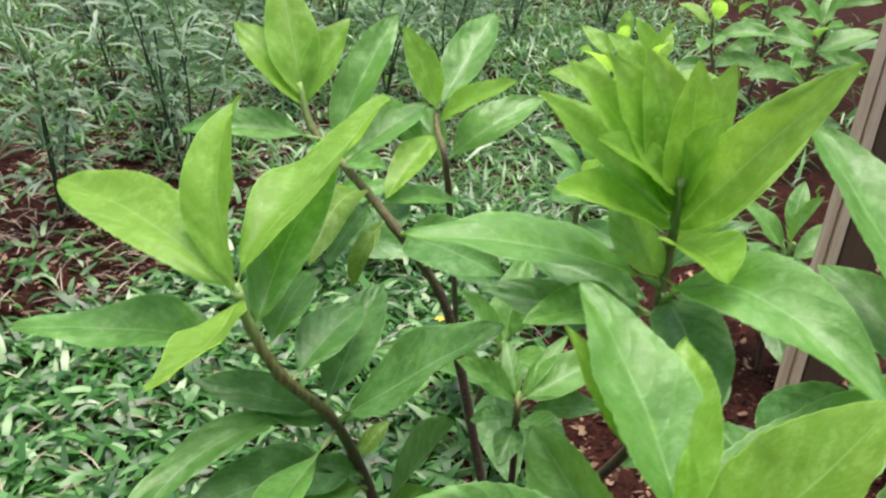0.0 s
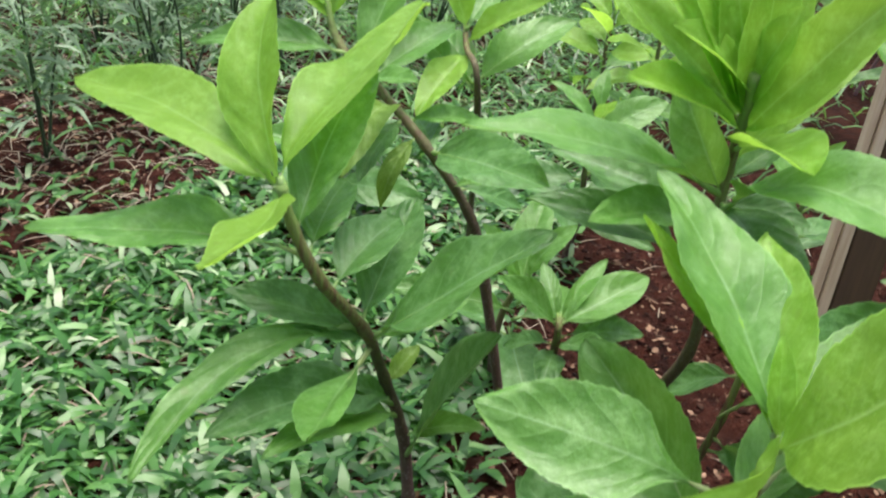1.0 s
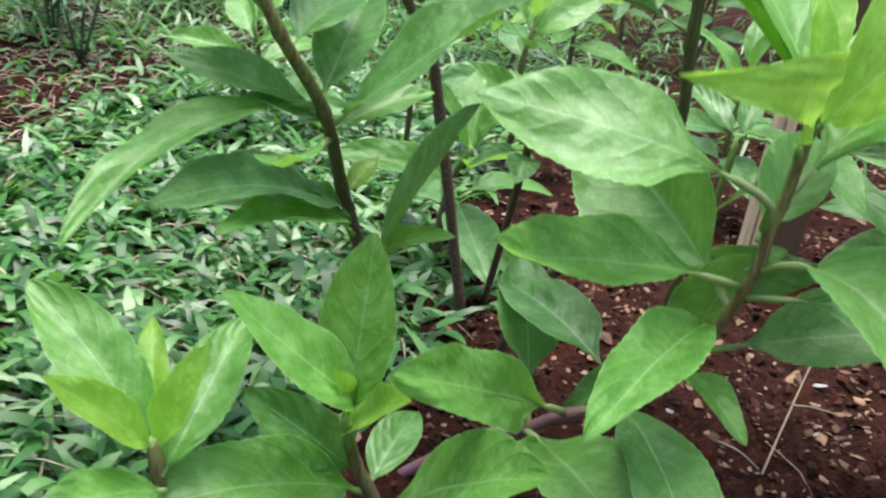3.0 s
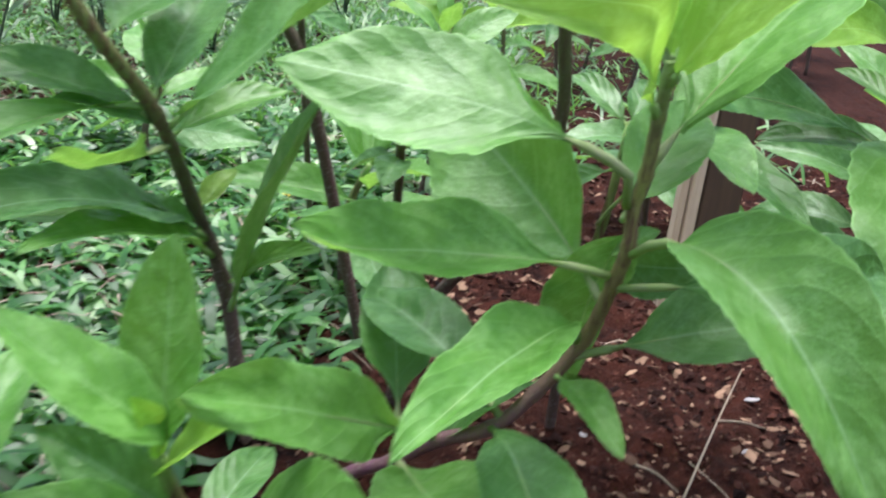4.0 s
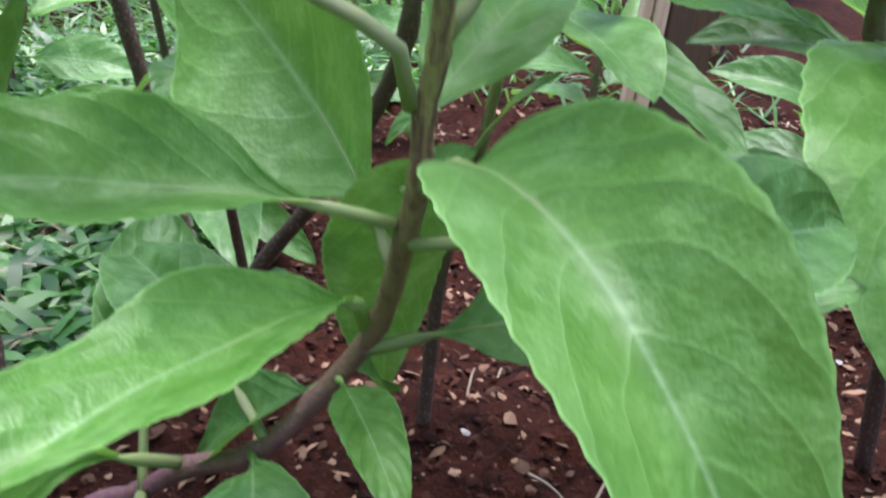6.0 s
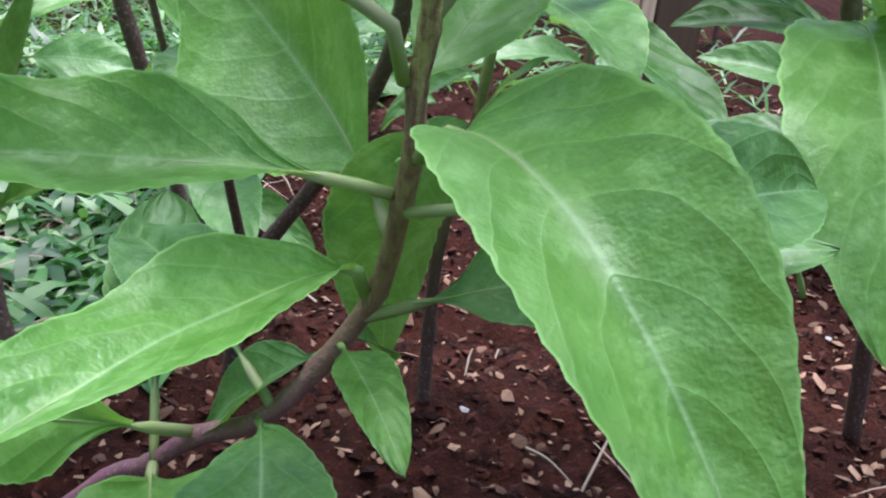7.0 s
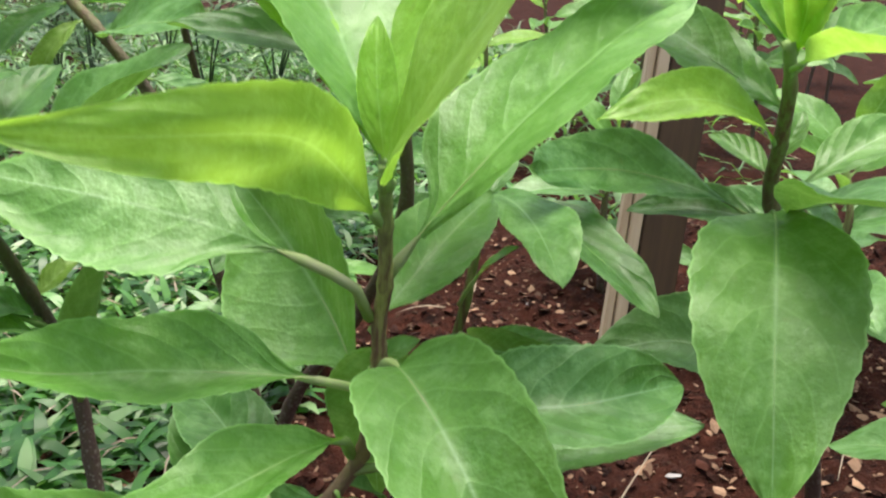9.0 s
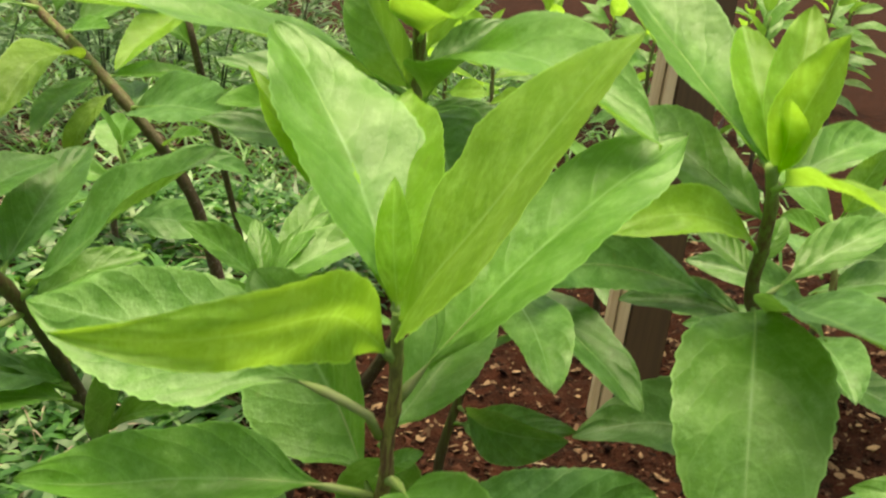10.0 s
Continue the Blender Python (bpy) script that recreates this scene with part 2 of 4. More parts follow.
def tube(points, radii, sides=8):
    """Verts, faces and map of a round tapered tube along points."""
    pts = [Vector(p) for p in points]
    verts, uvs = [], []
    side = None
    for i, p in enumerate(pts):
        d = (pts[min(i + 1, len(pts) - 1)] - pts[max(i - 1, 0)]).normalized()
        if side is None:
            side = d.orthogonal().normalized()
        side = (side - d * side.dot(d)).normalized()
        up = d.cross(side)
        for s in range(sides):
            a = 2 * math.pi * s / sides
            verts.append(p + radii[i] * (math.cos(a) * side + math.sin(a) * up))
            uvs.append((i / (len(pts) - 1), s / sides))
    faces = []
    for i in range(len(pts) - 1):
        for s in range(sides):
            a, b = i * sides + s, i * sides + (s + 1) % sides
            faces.append((a, b, b + sides, a + sides))
    faces.append(tuple(reversed(range(sides))))
    n = (len(pts) - 1) * sides
    faces.append(tuple(range(n, n + sides)))
    return verts, faces, uvs


def smooth_line(points, steps=5):
    """Catmull-Rom line through points."""
    p = [Vector(q) for q in points]
    p = [2 * p[0] - p[1], *p, 2 * p[-1] - p[-2]]
    out = []
    for a, b, c, d in zip(p, p[1:], p[2:], p[3:]):
        for k in range(steps):
            t = k / steps
            out.append(0.5 * (2 * b + (c - a) * t + (2 * a - 5 * b + 4 * c - d) * t * t + (3 * b - a - 3 * c + d) * t ** 3))
    out.append(p[-2])
    return out


RND = random.Random(7)


def stem_mesh(points, thick, thin, bark):
    line = smooth_line(points, 6)
    n = len(line)
    radii = []
    for i in range(n):
        r = thick + (thin - thick) * i / (n - 1)
        if i % 6 == 0 and 0 < i < n - 1:
            r *= 1.16
        radii.append(r * RND.uniform(0.96, 1.04))
    v, f, uv = tube(line, radii, 10)
    return mesh_from("stem", v, f, bark, uv)


def shrub(style, *points):
    """A shrub at its foot: an empty with its stem; leaves come after."""
    label, thick, thin = style
    root = new("leafy_shrub")
    root.matrix_world = pose(*points[0])
    tagged(root, label, "shrub", "shrubs in the bed")
    foot = Vector(points[0])
    rel = [Vector(p) - foot for p in points]
    rel[0] = rel[0] - Vector((0, 0, 0.012))
    purple = "purple" in label
    part("stem", stem_mesh(rel, thick, thin, BARK if purple else BARK_OLIVE), root, "crooked purple-brown stem, green towards its shoot" if purple else "olive-brown stem, green towards its shoot")
    return root


def leaf_shape(length, w, arch, fold, pet, twist, rnd, blunt=0.0, rib_end=0.97, sway=None, skew=1.0, stations=44, ribs=4):
    """Blade and stalk in the leaf's own frame: x along, z up from the blade."""
    k0 = 0.6 * pet
    teeth = rnd.randint(8, 11)
    ph, am = rnd.uniform(0, 6.3), rnd.uniform(0.25, 0.75)
    wave = rnd.uniform(0.012, 0.030)
    tipdrop = rnd.uniform(0.02, 0.07)
    lean = rnd.uniform(-0.03, 0.03)
    if sway is not None:
        lean, tipdrop = sway, 0.0

    def spine(u):
        k = max(u, 0.0) ** skew
        z = length * (4 * arch * k * (1 - k) - tipdrop * max(0.0, u - 0.7) ** 2 * 6 * (1 - u) * 3)
        return Vector((length * u, length * lean * math.sin(math.pi * u), z))

    verts, uvs, faces = [], [], []
    cols = 2 * ribs + 1
    for i in range(stations + 1):
        b = i / stations
        u = k0 + (1 - k0) * b
        c = spine(u)
        d = (spine(min(1, u + 0.01)) - spine(max(0, u - 0.01))).normalized()
        side = Vector((0, 1, 0)) - d * d.y
        side.normalize()
        up = d.cross(side)
        q = b ** 0.92
        half = 0.5 * w * length * (1 - k0) * (max(0.0, 4 * q * (1 - q))) ** 0.84 * (1.06 - 0.12 * b)
        half *= 1 - 0.30 * max(0.0, 0.30 - b) / 0.30
        half *= min(1.0, 0.25 + (b / (0.05 + 0.7 * pet)) ** 1.5)
        if blunt:
            half = half * (1 - blunt) + blunt * 0.5 * w * length * min(1.0, b / 0.16) ** 0.5 * max(0.0, 1 - max(0.0, b - 0.3) ** 2 * 2.04) ** 0.8
        if b < 0.16:
            half = max(half, 0.0012)
        tw = radians(twist) * b
        for j in range(cols):
            s = (j - ribs) / ribs
            tooth = 1.0
            if abs(s) == 1 and 0.15 < b < 0.97:
                tooth = 1 + 0.06 * ((b * teeth * 2 + 0.3 * s) % 1.0 - 0.4)
            lat = s * half * tooth
            lift = abs(s) ** 1.15 * half * math.sin(radians(fold))
            lift += wave * length * (abs(s) ** 2) * am * math.sin(9.0 * b + ph + (1.9 if s > 0 else 0)) * (1 if abs(s) > 0.4 else 0.4)
            lift += 0.030 * length * noise.noise(Vector((u * 4.5 + ph, s * 1.6, ph * 3))) * (0.35 + abs(s)) * min(1.0, half / 0.01)
            y, z = lat * math.cos(tw) - lift * math.sin(tw), lat * math.sin(tw) + lift * math.cos(tw)
            verts.append(c + side * y * math.cos(radians(fold) * 0.6) + up * z)
            uvs.append((b, 0.5 + 0.5 * s))
    for i in range(stations):
        for j in range(cols - 1):
            a = i * cols + j
            faces.append((a, a + 1, a + cols + 1, a + cols))
    n = 12
    us = [rib_end * (i / n) ** 1.1 for i in range(n + 1)]
    r0 = 0.0018 * (length / 0.14) ** 0.6
    line = [spine(u) - Vector((0, 0, 0.0004)) for u in us]
    radii = [r0 * (1.15 if u < k0 else 0.24 * (1.0 - 0.9 * min(1.0, (u - k0) / (rib_end - k0)))) for u in us]
    return (verts, faces, uvs), tube(line, radii, 6)


def leaf_frame(base, tip, roll):
    base, tip = Vector(base), Vector(tip)
    x = (tip - base).normalized()
    light = Vector((0.06, -0.45, 0.88))  # blades turn their upper side to the open sky over the path
    up = light - x * light.dot(x)
    if up.length < 0.15:
        up = Vector((0, 0, 1)) - x * x.z
    z = up.normalized()
    y = z.cross(x)
    m = Matrix((x, y, z)).transposed().to_4x4()
    m.translation = base
    return m @ pose(0, 0, 0, roll, 0, 0)


LEAF_LABEL = {"yellowed": "yellowing leaf with brown spots", "old": "dark mature leaf with pale veins", "mid": "", "young": "bright yellow-green young leaf"}


def leaf(plant, base, tip, w=0.36, roll=0, arch=0.06, fold=18, age="mid", pet=0.14, twist=0, blunt=0.0, sway=None, skew=1.0):
    """One leaf of a shrub from its node to its tip; w is the blade's width over its length."""
    length = (Vector(tip) - Vector(base)).length
    blade, stalk = leaf_shape(length, w, arch, fold, pet, twist, RND, blunt, 0.7 * pet + 0.05 if age == "young" else 0.9, sway, skew)
    v, f, uv = blade
    ob = part("leaf", mesh_from("leaf", v, f, LEAF[age], uv), plant, LEAF_LABEL[age])
    ob.matrix_parent_inverse = plant.matrix_world.inverted()
    ob.matrix_world = leaf_frame(base, tip, roll)
    v, f, uv = stalk
    rib = new("leaf_stalk", mesh_from("leaf_stalk", v, f, PETIOLE_PURPLE if pet > 0.17 and age != "young" else PETIOLE, uv))
    rib.parent = ob
    return ob


# ---- ground: one red sheet to the horizon ----
def height(x, y):
    near = 1.0 / (1.0 + (max(0.0, math.hypot(x, y - 0.8) - 1.5)) ** 2)
    h = 0.020 * (noise.noise(Vector((x * 2.2, y * 2.2, 0.3))))
    h += near * 0.010 * noise.noise(Vector((x * 11, y * 11, 4.1)))
    h += near * 0.011 * noise.noise(Vector((x * 34, y * 34, 8.7)))
    h += near * 0.0075 * noise.noise(Vector((x * 90, y * 90, 2.2)))
    return h - 0.004


def axis_steps(lo, hi, step, far):
    """Even steps between lo and hi, growing ones out to far on either side."""
    inner = list(np.arange(lo, hi, step))
    grow, d, out = [], step, hi
    while out < far:
        grow.append(out)
        d *= 1.35
        out += d
    left, d, out = [], step, lo
    while out > -far:
        d *= 1.35
        out -= d
        left.append(out)
    return left[::-1] + inner + grow + [far]


def build_ground():
    xs, ys = axis_steps(-1.5, 1.0, 0.0085, 400.0), axis_steps(0.25, 2.0, 0.0085, 400.0)
    verts = [(x, y, height(x, y)) for y in ys for x in xs]
    w = len(xs)
    faces = [(j * w + i, j * w + i + 1, (j + 1) * w + i + 1, (j + 1) * w + i) for j in range(len(ys) - 1) for i in range(w - 1)]
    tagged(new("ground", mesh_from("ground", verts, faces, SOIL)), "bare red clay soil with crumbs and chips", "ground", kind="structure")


build_ground()


def in_grass(x, y):
    """Turf strip between the planted beds: 1 inside, 0 on bare soil."""
    right = -0.16 + 0.02 * math.sin(9 * y) + 0.06 * max(0.0, y - 1.0)
    left = -0.76 + 0.25 * (min(y, 1.8) - 0.95) - 0.5 * max(0.0, y - 1.8)
    wob = 0.09 * noise.noise(Vector((x * 5, y * 5, 1.0))) + 0.05 * noise.noise(Vector((x * 16, y * 16, 3.0)))
    d = min(right - x, x - left) + wob
    return max(0.0, min(1.0, d / 0.05 + 0.4))


def blades(name, spots, rnd, length, width, material, label, flat=0.5, segments=3):
    """Many bent blades in one mesh."""
    verts, faces = [], []
    for x, y, scale in spots:
        z = height(x, y) - 0.004
        a = rnd.uniform(0, 2 * math.pi)
        d = Vector((math.cos(a), math.sin(a), 0))
        s = Vector((-d.y, d.x, 0))
        ln, wd = length * scale * rnd.uniform(0.5, 1.25), width * rnd.uniform(0.7, 1.25)
        el = rnd.uniform(0.15, 1.3) * (1.2 - flat)
        bend = rnd.uniform(0.5, 1.6)
        roll = rnd.uniform(-0.5, 0.5)
        p, n0 = Vector((x, y, z + rnd.uniform(0, 0.02))), len(verts)
        for i in range(segments + 1):
            t = i / segments
            hw = wd * 0.5 * (1 - t) ** 0.6 * (0.55 + 1.2 * min(t, 0.4))
            if i == segments:
                hw = wd * 0.04
            cross = s * math.cos(roll) + Vector((0, 0, 1)) * math.sin(roll)
            verts.append(p - cross * hw)
            verts.append(p + cross * hw)
            e = el - bend * t
            p = p + (d * math.cos(e) + Vector((0, 0, 1)) * math.sin(e)) * ln / segments
            if p.z < height(p.x, p.y) + 0.002:
                p.z = height(p.x, p.y) + 0.002 + 0.004 * rnd.random()
        for i in range(segments):
            b = n0 + 2 * i
            faces.append((b, b + 1, b + 3, b + 2))
    return tagged(new(name, mesh_from(name, verts, faces, material)), label, "grass", kind="stuff")


def scatter(rnd, n, x0, x1, y0, y1, keep):
    out = []
    while len(out) < n:
        x, y = rnd.uniform(x0, x1), rnd.uniform(y0, y1)
        if rnd.random() < keep(x, y):
            out.append((x, y, 1.0))
    return out


def build_turf():
    rnd = random.Random(11)
    spots = scatter(rnd, 10500, -1.15, -0.05, 0.35, 1.7, lambda x, y: max(in_grass(x, y), 0.09 if x < -0.3 else 0.0))
    blades("turf", spots, rnd, 0.042, 0.0128, GRASS, "short broad-bladed green turf on the soil", 0.55)
    far = scatter(rnd, 17000, -2.6, 0.6, 1.6, 4.5, lambda x, y: max(in_grass(x, y), 0.6 if x < 0.0 else 0.2) * max(0.0, min(1.0, (x + 2.6) / 0.9, (4.5 - y) / 1.4, (0.62 - x) / 0.5) + 0.25 * noise.noise(Vector((x * 3, y * 3, 6.0)))))
    blades("far_turf", far, rnd, 0.07, 0.009, GRASS, "patchy green turf farther back", 0.5, 2)
    dry = scatter(rnd, 4200, -2.0, 0.6, 0.4, 2.6, lambda x, y: ((0.02 if x > -0.12 else 0.15) + 0.5 * in_grass(x, y) + (0.6 if x < -0.7 else 0.0)) * max(0.0, min(1.0, (x + 2.0) / 0.7, (y - 0.38) / 0.3, (2.6 - y) / 0.6)))
    blades("dry_grass", dry, rnd, 0.070, 0.0026, STRAW, "dry straw-coloured stalks lying on the soil", 0.95)


def build_litter():
    """Chips, clods and pebbles on the bare soil, each a small lump."""
    rnd = random.Random(5)
    for name, n, size, mat, label, squash in (
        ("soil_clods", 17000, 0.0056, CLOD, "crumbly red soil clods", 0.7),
        ("bark_chips", 8500, 0.0064, CHIP, "tan and brown bark chips on the soil", 0.28),
        ("pebbles", 130, 0.0060, STONE, "small grey pebbles on the soil", 0.6),
    ):
        verts, faces = [], []
        for x, y, _ in scatter(rnd, n, -1.25, 0.70, 0.42, 1.75, lambda x, y: (1.0 - 0.85 * in_grass(x, y)) * (0.4 if name == "bark_chips" and y < 0.66 else 1.0) if y < 1.3 else 0.5):
            s = size * rnd.choice((0.35, 0.5, 0.6, 0.8, 1.0, 1.5)) * rnd.uniform(0.8, 1.2)
            m = pose(x, y, height(x, y) + s * squash * 0.35, rnd.uniform(-30, 30), rnd.uniform(-30, 30), rnd.uniform(0, 360))
            n0 = len(verts)
            long = rnd.uniform(1.0, 2.1)
            for a, b, c in ((1, 0, 0), (0, 1, 0), (-1, 0, 0), (0, -1, 0), (0.3, 0.2, 1), (-0.3, -0.1, -1), (0.7, 0.7, 0.5), (-0.7, 0.6, -0.4)):
                j = rnd.uniform(0.7, 1.2)
                verts.append(m @ Vector((a * s * long * 0.5 * j, b * s * 0.5 * j, c * s * 0.5 * squash * j)))
            for f in ((0, 6, 4), (6, 1, 4), (1, 7, 4), (7, 2, 4), (2, 3, 4), (3, 0, 4), (6, 0, 5), (1, 6, 5), (7, 1, 5), (2, 7, 5), (3, 2, 5), (0, 3, 5)):
                faces.append(tuple(n0 + i for i in f))
        tagged(new(name, mesh_from(name, verts, faces, mat, smooth=False)), label, "litter", kind="stuff")


build_turf()
build_litter()


# ---- wooden plank set upright in the bed ----
def build_plank():
    root = new("garden_plank")
    tagged(root, "brown stained timber plank with pale cut edges", "plank")
    root.matrix_world = pose(0.192, 1.066, -0.03, -9, 5, 10)
    for name, x0, x1, y0, y1, mat in (("face_board", 0.0, 0.042, 0.0, 0.018, WOOD_FACE), ("batten", -0.013, -0.002, -0.002, 0.016, WOOD_EDGE), ("edge_strip", -0.022, -0.0145, 0.003, 0.02, WOOD_EDGE)):
        bm = bmesh.new()
        bmesh.ops.create_cube(bm, size=1)
        for v in bm.verts:
            v.co = Vector((x0 + (v.co.x + 0.5) * (x1 - x0), y0 + (v.co.y + 0.5) * (y1 - y0), (v.co.z + 0.5) * 0.62))
        bmesh.ops.bevel(bm, geom=bm.edges[:], offset=0.0012, segments=2, affect="EDGES")
        me = bpy.data.meshes.new(name)
        bm.to_mesh(me)
        bm.free()
        me.materials.append(mat)
        part(name, me, root)


build_plank()

# ---- the shrubs ----
SHRUB = {
    "main_shrub": ("leafy green shrub with a crooked purple stem in red soil", 0.0043, 0.0027),
    "grass_edge_shrub": ("leafy green shrub leaning over the turf's edge", 0.0056, 0.0036),
    "leaning_shrub": ("leaning shrub with a thin dark stem and pale top leaves", 0.0052, 0.0036),
    "far_shoot": ("slender upright shoot with bright top leaves", 0.0034, 0.0026),
    "front_shoot": ("low bright green shoot beside the turf", 0.0046, 0.0034),
    "front_left_shoot": ("low yellow-green shoot standing in the turf", 0.0044, 0.0032),
    "side_shrub": ("leafy green shrub with one broad hanging leaf", 0.0058, 0.0036),
    "tall_shrub": ("tall leafy shrub with a dense pale green crown", 0.0050, 0.0038),
    "small_shrub": ("small dark-leaved shrub close to the soil", 0.0042, 0.0028),
    "seedling": ("small seedling shrub with narrow green leaves", 0.0036, 0.0026),
}
# leaf table begins
main_shrub = shrub(SHRUB['main_shrub'], (-0.1300, 0.6000, 0.0000), (-0.0684, 0.5850, 0.0514), (-0.0405, 0.5650, 0.0769), (-0.0147, 0.5470, 0.1053), (0.0130, 0.5340, 0.1240), (0.0340, 0.5310, 0.1500), (0.0530, 0.5270, 0.1830), (0.0610, 0.5100, 0.2210), (0.0640, 0.5040, 0.2400), (0.0635, 0.5030, 0.2570), (0.0660, 0.5000, 0.2740), (0.0665, 0.4940, 0.3000), (0.0670, 0.4885, 0.3180), (0.0670, 0.4870, 0.3250))
leaf(main_shrub, (0.0462, 0.5284, 0.1713), (0.2003, 0.5408, 0.2096), 0.38, 0, 0.06, 23, 'old', 0.22, 0)
leaf(main_shrub, (0.0598, 0.5056, 0.2513), (0.0967, 0.5966, 0.2895), 0.4, 0, 0.06, 23, 'mid', 0.12, 0)
leaf(main_shrub, (0.0584, 0.5092, 0.2332), (0.0785, 0.5174, 0.2450), 0.5, 0, 0.06, 23, 'mid', 0.14, 0)
leaf(main_shrub, (0.0176, 0.5306, 0.1338), (-0.0725, 0.6287, 0.1532), 0.42, 0, 0.06, 23, 'old', 0.3, 0)
leaf(main_shrub, (-0.0370, 0.5626, 0.0807), (0.0353, 0.3980, 0.1167), 0.4, 0, 0.06, 23, 'mid', 0.25, 0)
leaf(main_shrub, (0.0395, 0.5298, 0.1595), (-0.0169, 0.5635, 0.0968), 0.36, 0, 0.06, 23, 'old', 0.14, 0)
leaf(main_shrub, (0.0408, 0.5296, 0.1617), (0.0721, 0.4652, 0.1563), 0.3, 0, 0.06, 23, 'mid', 0.14, 0)
leaf(main_shrub, (0.0424, 0.5292, 0.1645), (0.0539, 0.5674, 0.1356), 0.4, 0, 0.06, 23, 'old', 0.14, 0)
leaf(main_shrub, (0.0601, 0.5009, 0.2590), (-0.0923, 0.4794, 0.3092), 0.486, -16.5, 0.158, 3.0, 'mid', 0.40, 0, 0.00, -0.021, 0.45)
leaf(main_shrub, (0.0581, 0.5077, 0.2238), (-0.0689, 0.4256, 0.2581), 0.344, -1.3, -0.110, 28.0, 'mid', 0.22, 0, 0.00, -0.090, 1.58)
leaf(main_shrub, (0.0498, 0.5269, 0.1816), (-0.0182, 0.3629, 0.2019), 0.231, 5.8, 0.085, 30.0, 'mid', 0.14, 0, 0.00, -0.009, 0.51)
leaf(main_shrub, (0.0659, 0.5005, 0.2377), (0.1524, 0.3815, 0.1802), 0.368, 6.5, 0.311, 35.0, 'mid', 0.30, 0, 0.64, -0.001, 0.89)
leaf(main_shrub, (0.0630, 0.5075, 0.2185), (0.1876, 0.5355, 0.2301), 0.428, 10.3, 0.239, 28.2, 'old', 0.25, 0, 0.00, -0.164, 1.00)
leaf(main_shrub, (0.0653, 0.5000, 0.2754), (0.1792, 0.5815, 0.3927), 0.487, -26.1, 0.063, 17.7, 'mid', 0.20, 0, 0.00, -0.020, 1.00)
leaf(main_shrub, (0.0665, 0.4943, 0.2987), (-0.0133, 0.3617, 0.3544), 0.215, -73.8, 0.190, 10.7, 'young', 0.10, 0, 0.25, -0.142, 2.00)
leaf(main_shrub, (0.0670, 0.4872, 0.3239), (-0.0236, 0.5553, 0.4056), 0.292, 26.1407, 0.0146356, 18.7825, 'young', 0.05, 0)
leaf(main_shrub, (0.0670, 0.4870, 0.3250), (-0.0205, 0.5819, 0.4236), 0.424, 20.5392, 0.0572267, 20.9298, 'mid', 0.05, 0)
leaf(main_shrub, (0.0680, 0.4885, 0.3158), (0.1491, 0.4746, 0.4470), 0.557, -25.1, 0.091, 14.3, 'young', 0.05, 0, 0.00, -0.169, 1.00)
leaf(main_shrub, (0.0670, 0.4870, 0.3250), (0.0485, 0.5854, 0.3975), 0.359, -15.6534, 0.0818715, 23.4918, 'young', 0.05, 0)
leaf(main_shrub, (0.0670, 0.4870, 0.3250), (0.0581, 0.5053, 0.3759), 0.288, 0.222908, 0.0817111, 23.2201, 'young', 0.03, 0)
leaf(main_shrub, (0.0564, 0.5167, 0.2078), (-0.0437, 0.6304, 0.2792), 0.548, -51.3, -0.049, 29.3, 'mid', 0.20, 0, 0.00, -0.024, 0.80)
leaf(main_shrub, (0.0134, 0.5327, 0.1260), (0.0448, 0.3438, 0.1251), 0.252, 3.6, 0.064, 20.1, 'old', 0.06, 0, 0.00, 0.041, 1.00)
leaf(main_shrub, (-0.0141, 0.5477, 0.1070), (-0.1039, 0.4058, 0.1914), 0.302, -22.0, 0.010, 12.2, 'mid', 0.30, 0, 0.00, -0.006, 1.00)
leaf(main_shrub, (-0.0348, 0.5567, 0.0847), (-0.0599, 0.6484, 0.1645), 0.448, 6.8, 0.097, 21.7, 'old', 0.35, 0, 0.00, 0.010, 1.00)
grass_edge_shrub = shrub(SHRUB['grass_edge_shrub'], (-0.1481, 0.6687, 0.0000), (-0.1653, 0.6873, 0.0600), (-0.1780, 0.6924, 0.1200), (-0.1947, 0.6769, 0.1800), (-0.2020, 0.6342, 0.2440), (-0.2227, 0.5904, 0.3000), (-0.2402, 0.5761, 0.3450), (-0.2463, 0.5711, 0.3720))
leaf(grass_edge_shrub, (-0.2375, 0.5782, 0.3381), (-0.2333, 0.7112, 0.4214), 0.3, 0, 0.06, 23, 'mid', 0.05, 0)
leaf(grass_edge_shrub, (-0.2366, 0.5790, 0.3358), (-0.2700, 0.6501, 0.3416), 0.4, 0, 0.06, 23, 'mid', 0.14, 0)
leaf(grass_edge_shrub, (-0.2304, 0.5841, 0.3198), (-0.2399, 0.6846, 0.3371), 0.4, 0, 0.06, 23, 'mid', 0.14, 0)
leaf(grass_edge_shrub, (-0.2012, 0.6386, 0.2375), (-0.2974, 0.5946, 0.2732), 0.32, 0, 0.06, 23, 'old', 0.14, 0)
leaf(grass_edge_shrub, (-0.2041, 0.6298, 0.2497), (-0.1985, 0.7379, 0.3112), 0.38, 0, 0.06, 23, 'old', 0.1, 0)
leaf(grass_edge_shrub, (-0.2185, 0.5993, 0.2886), (-0.1992, 0.6947, 0.3107), 0.45, 0, 0.06, 23, 'old', 0.14, 0)
leaf(grass_edge_shrub, (-0.1870, 0.6840, 0.1525), (-0.2728, 0.5212, 0.2032), 0.3, 0, 0.1, 23, 'old', 0.14, 0)
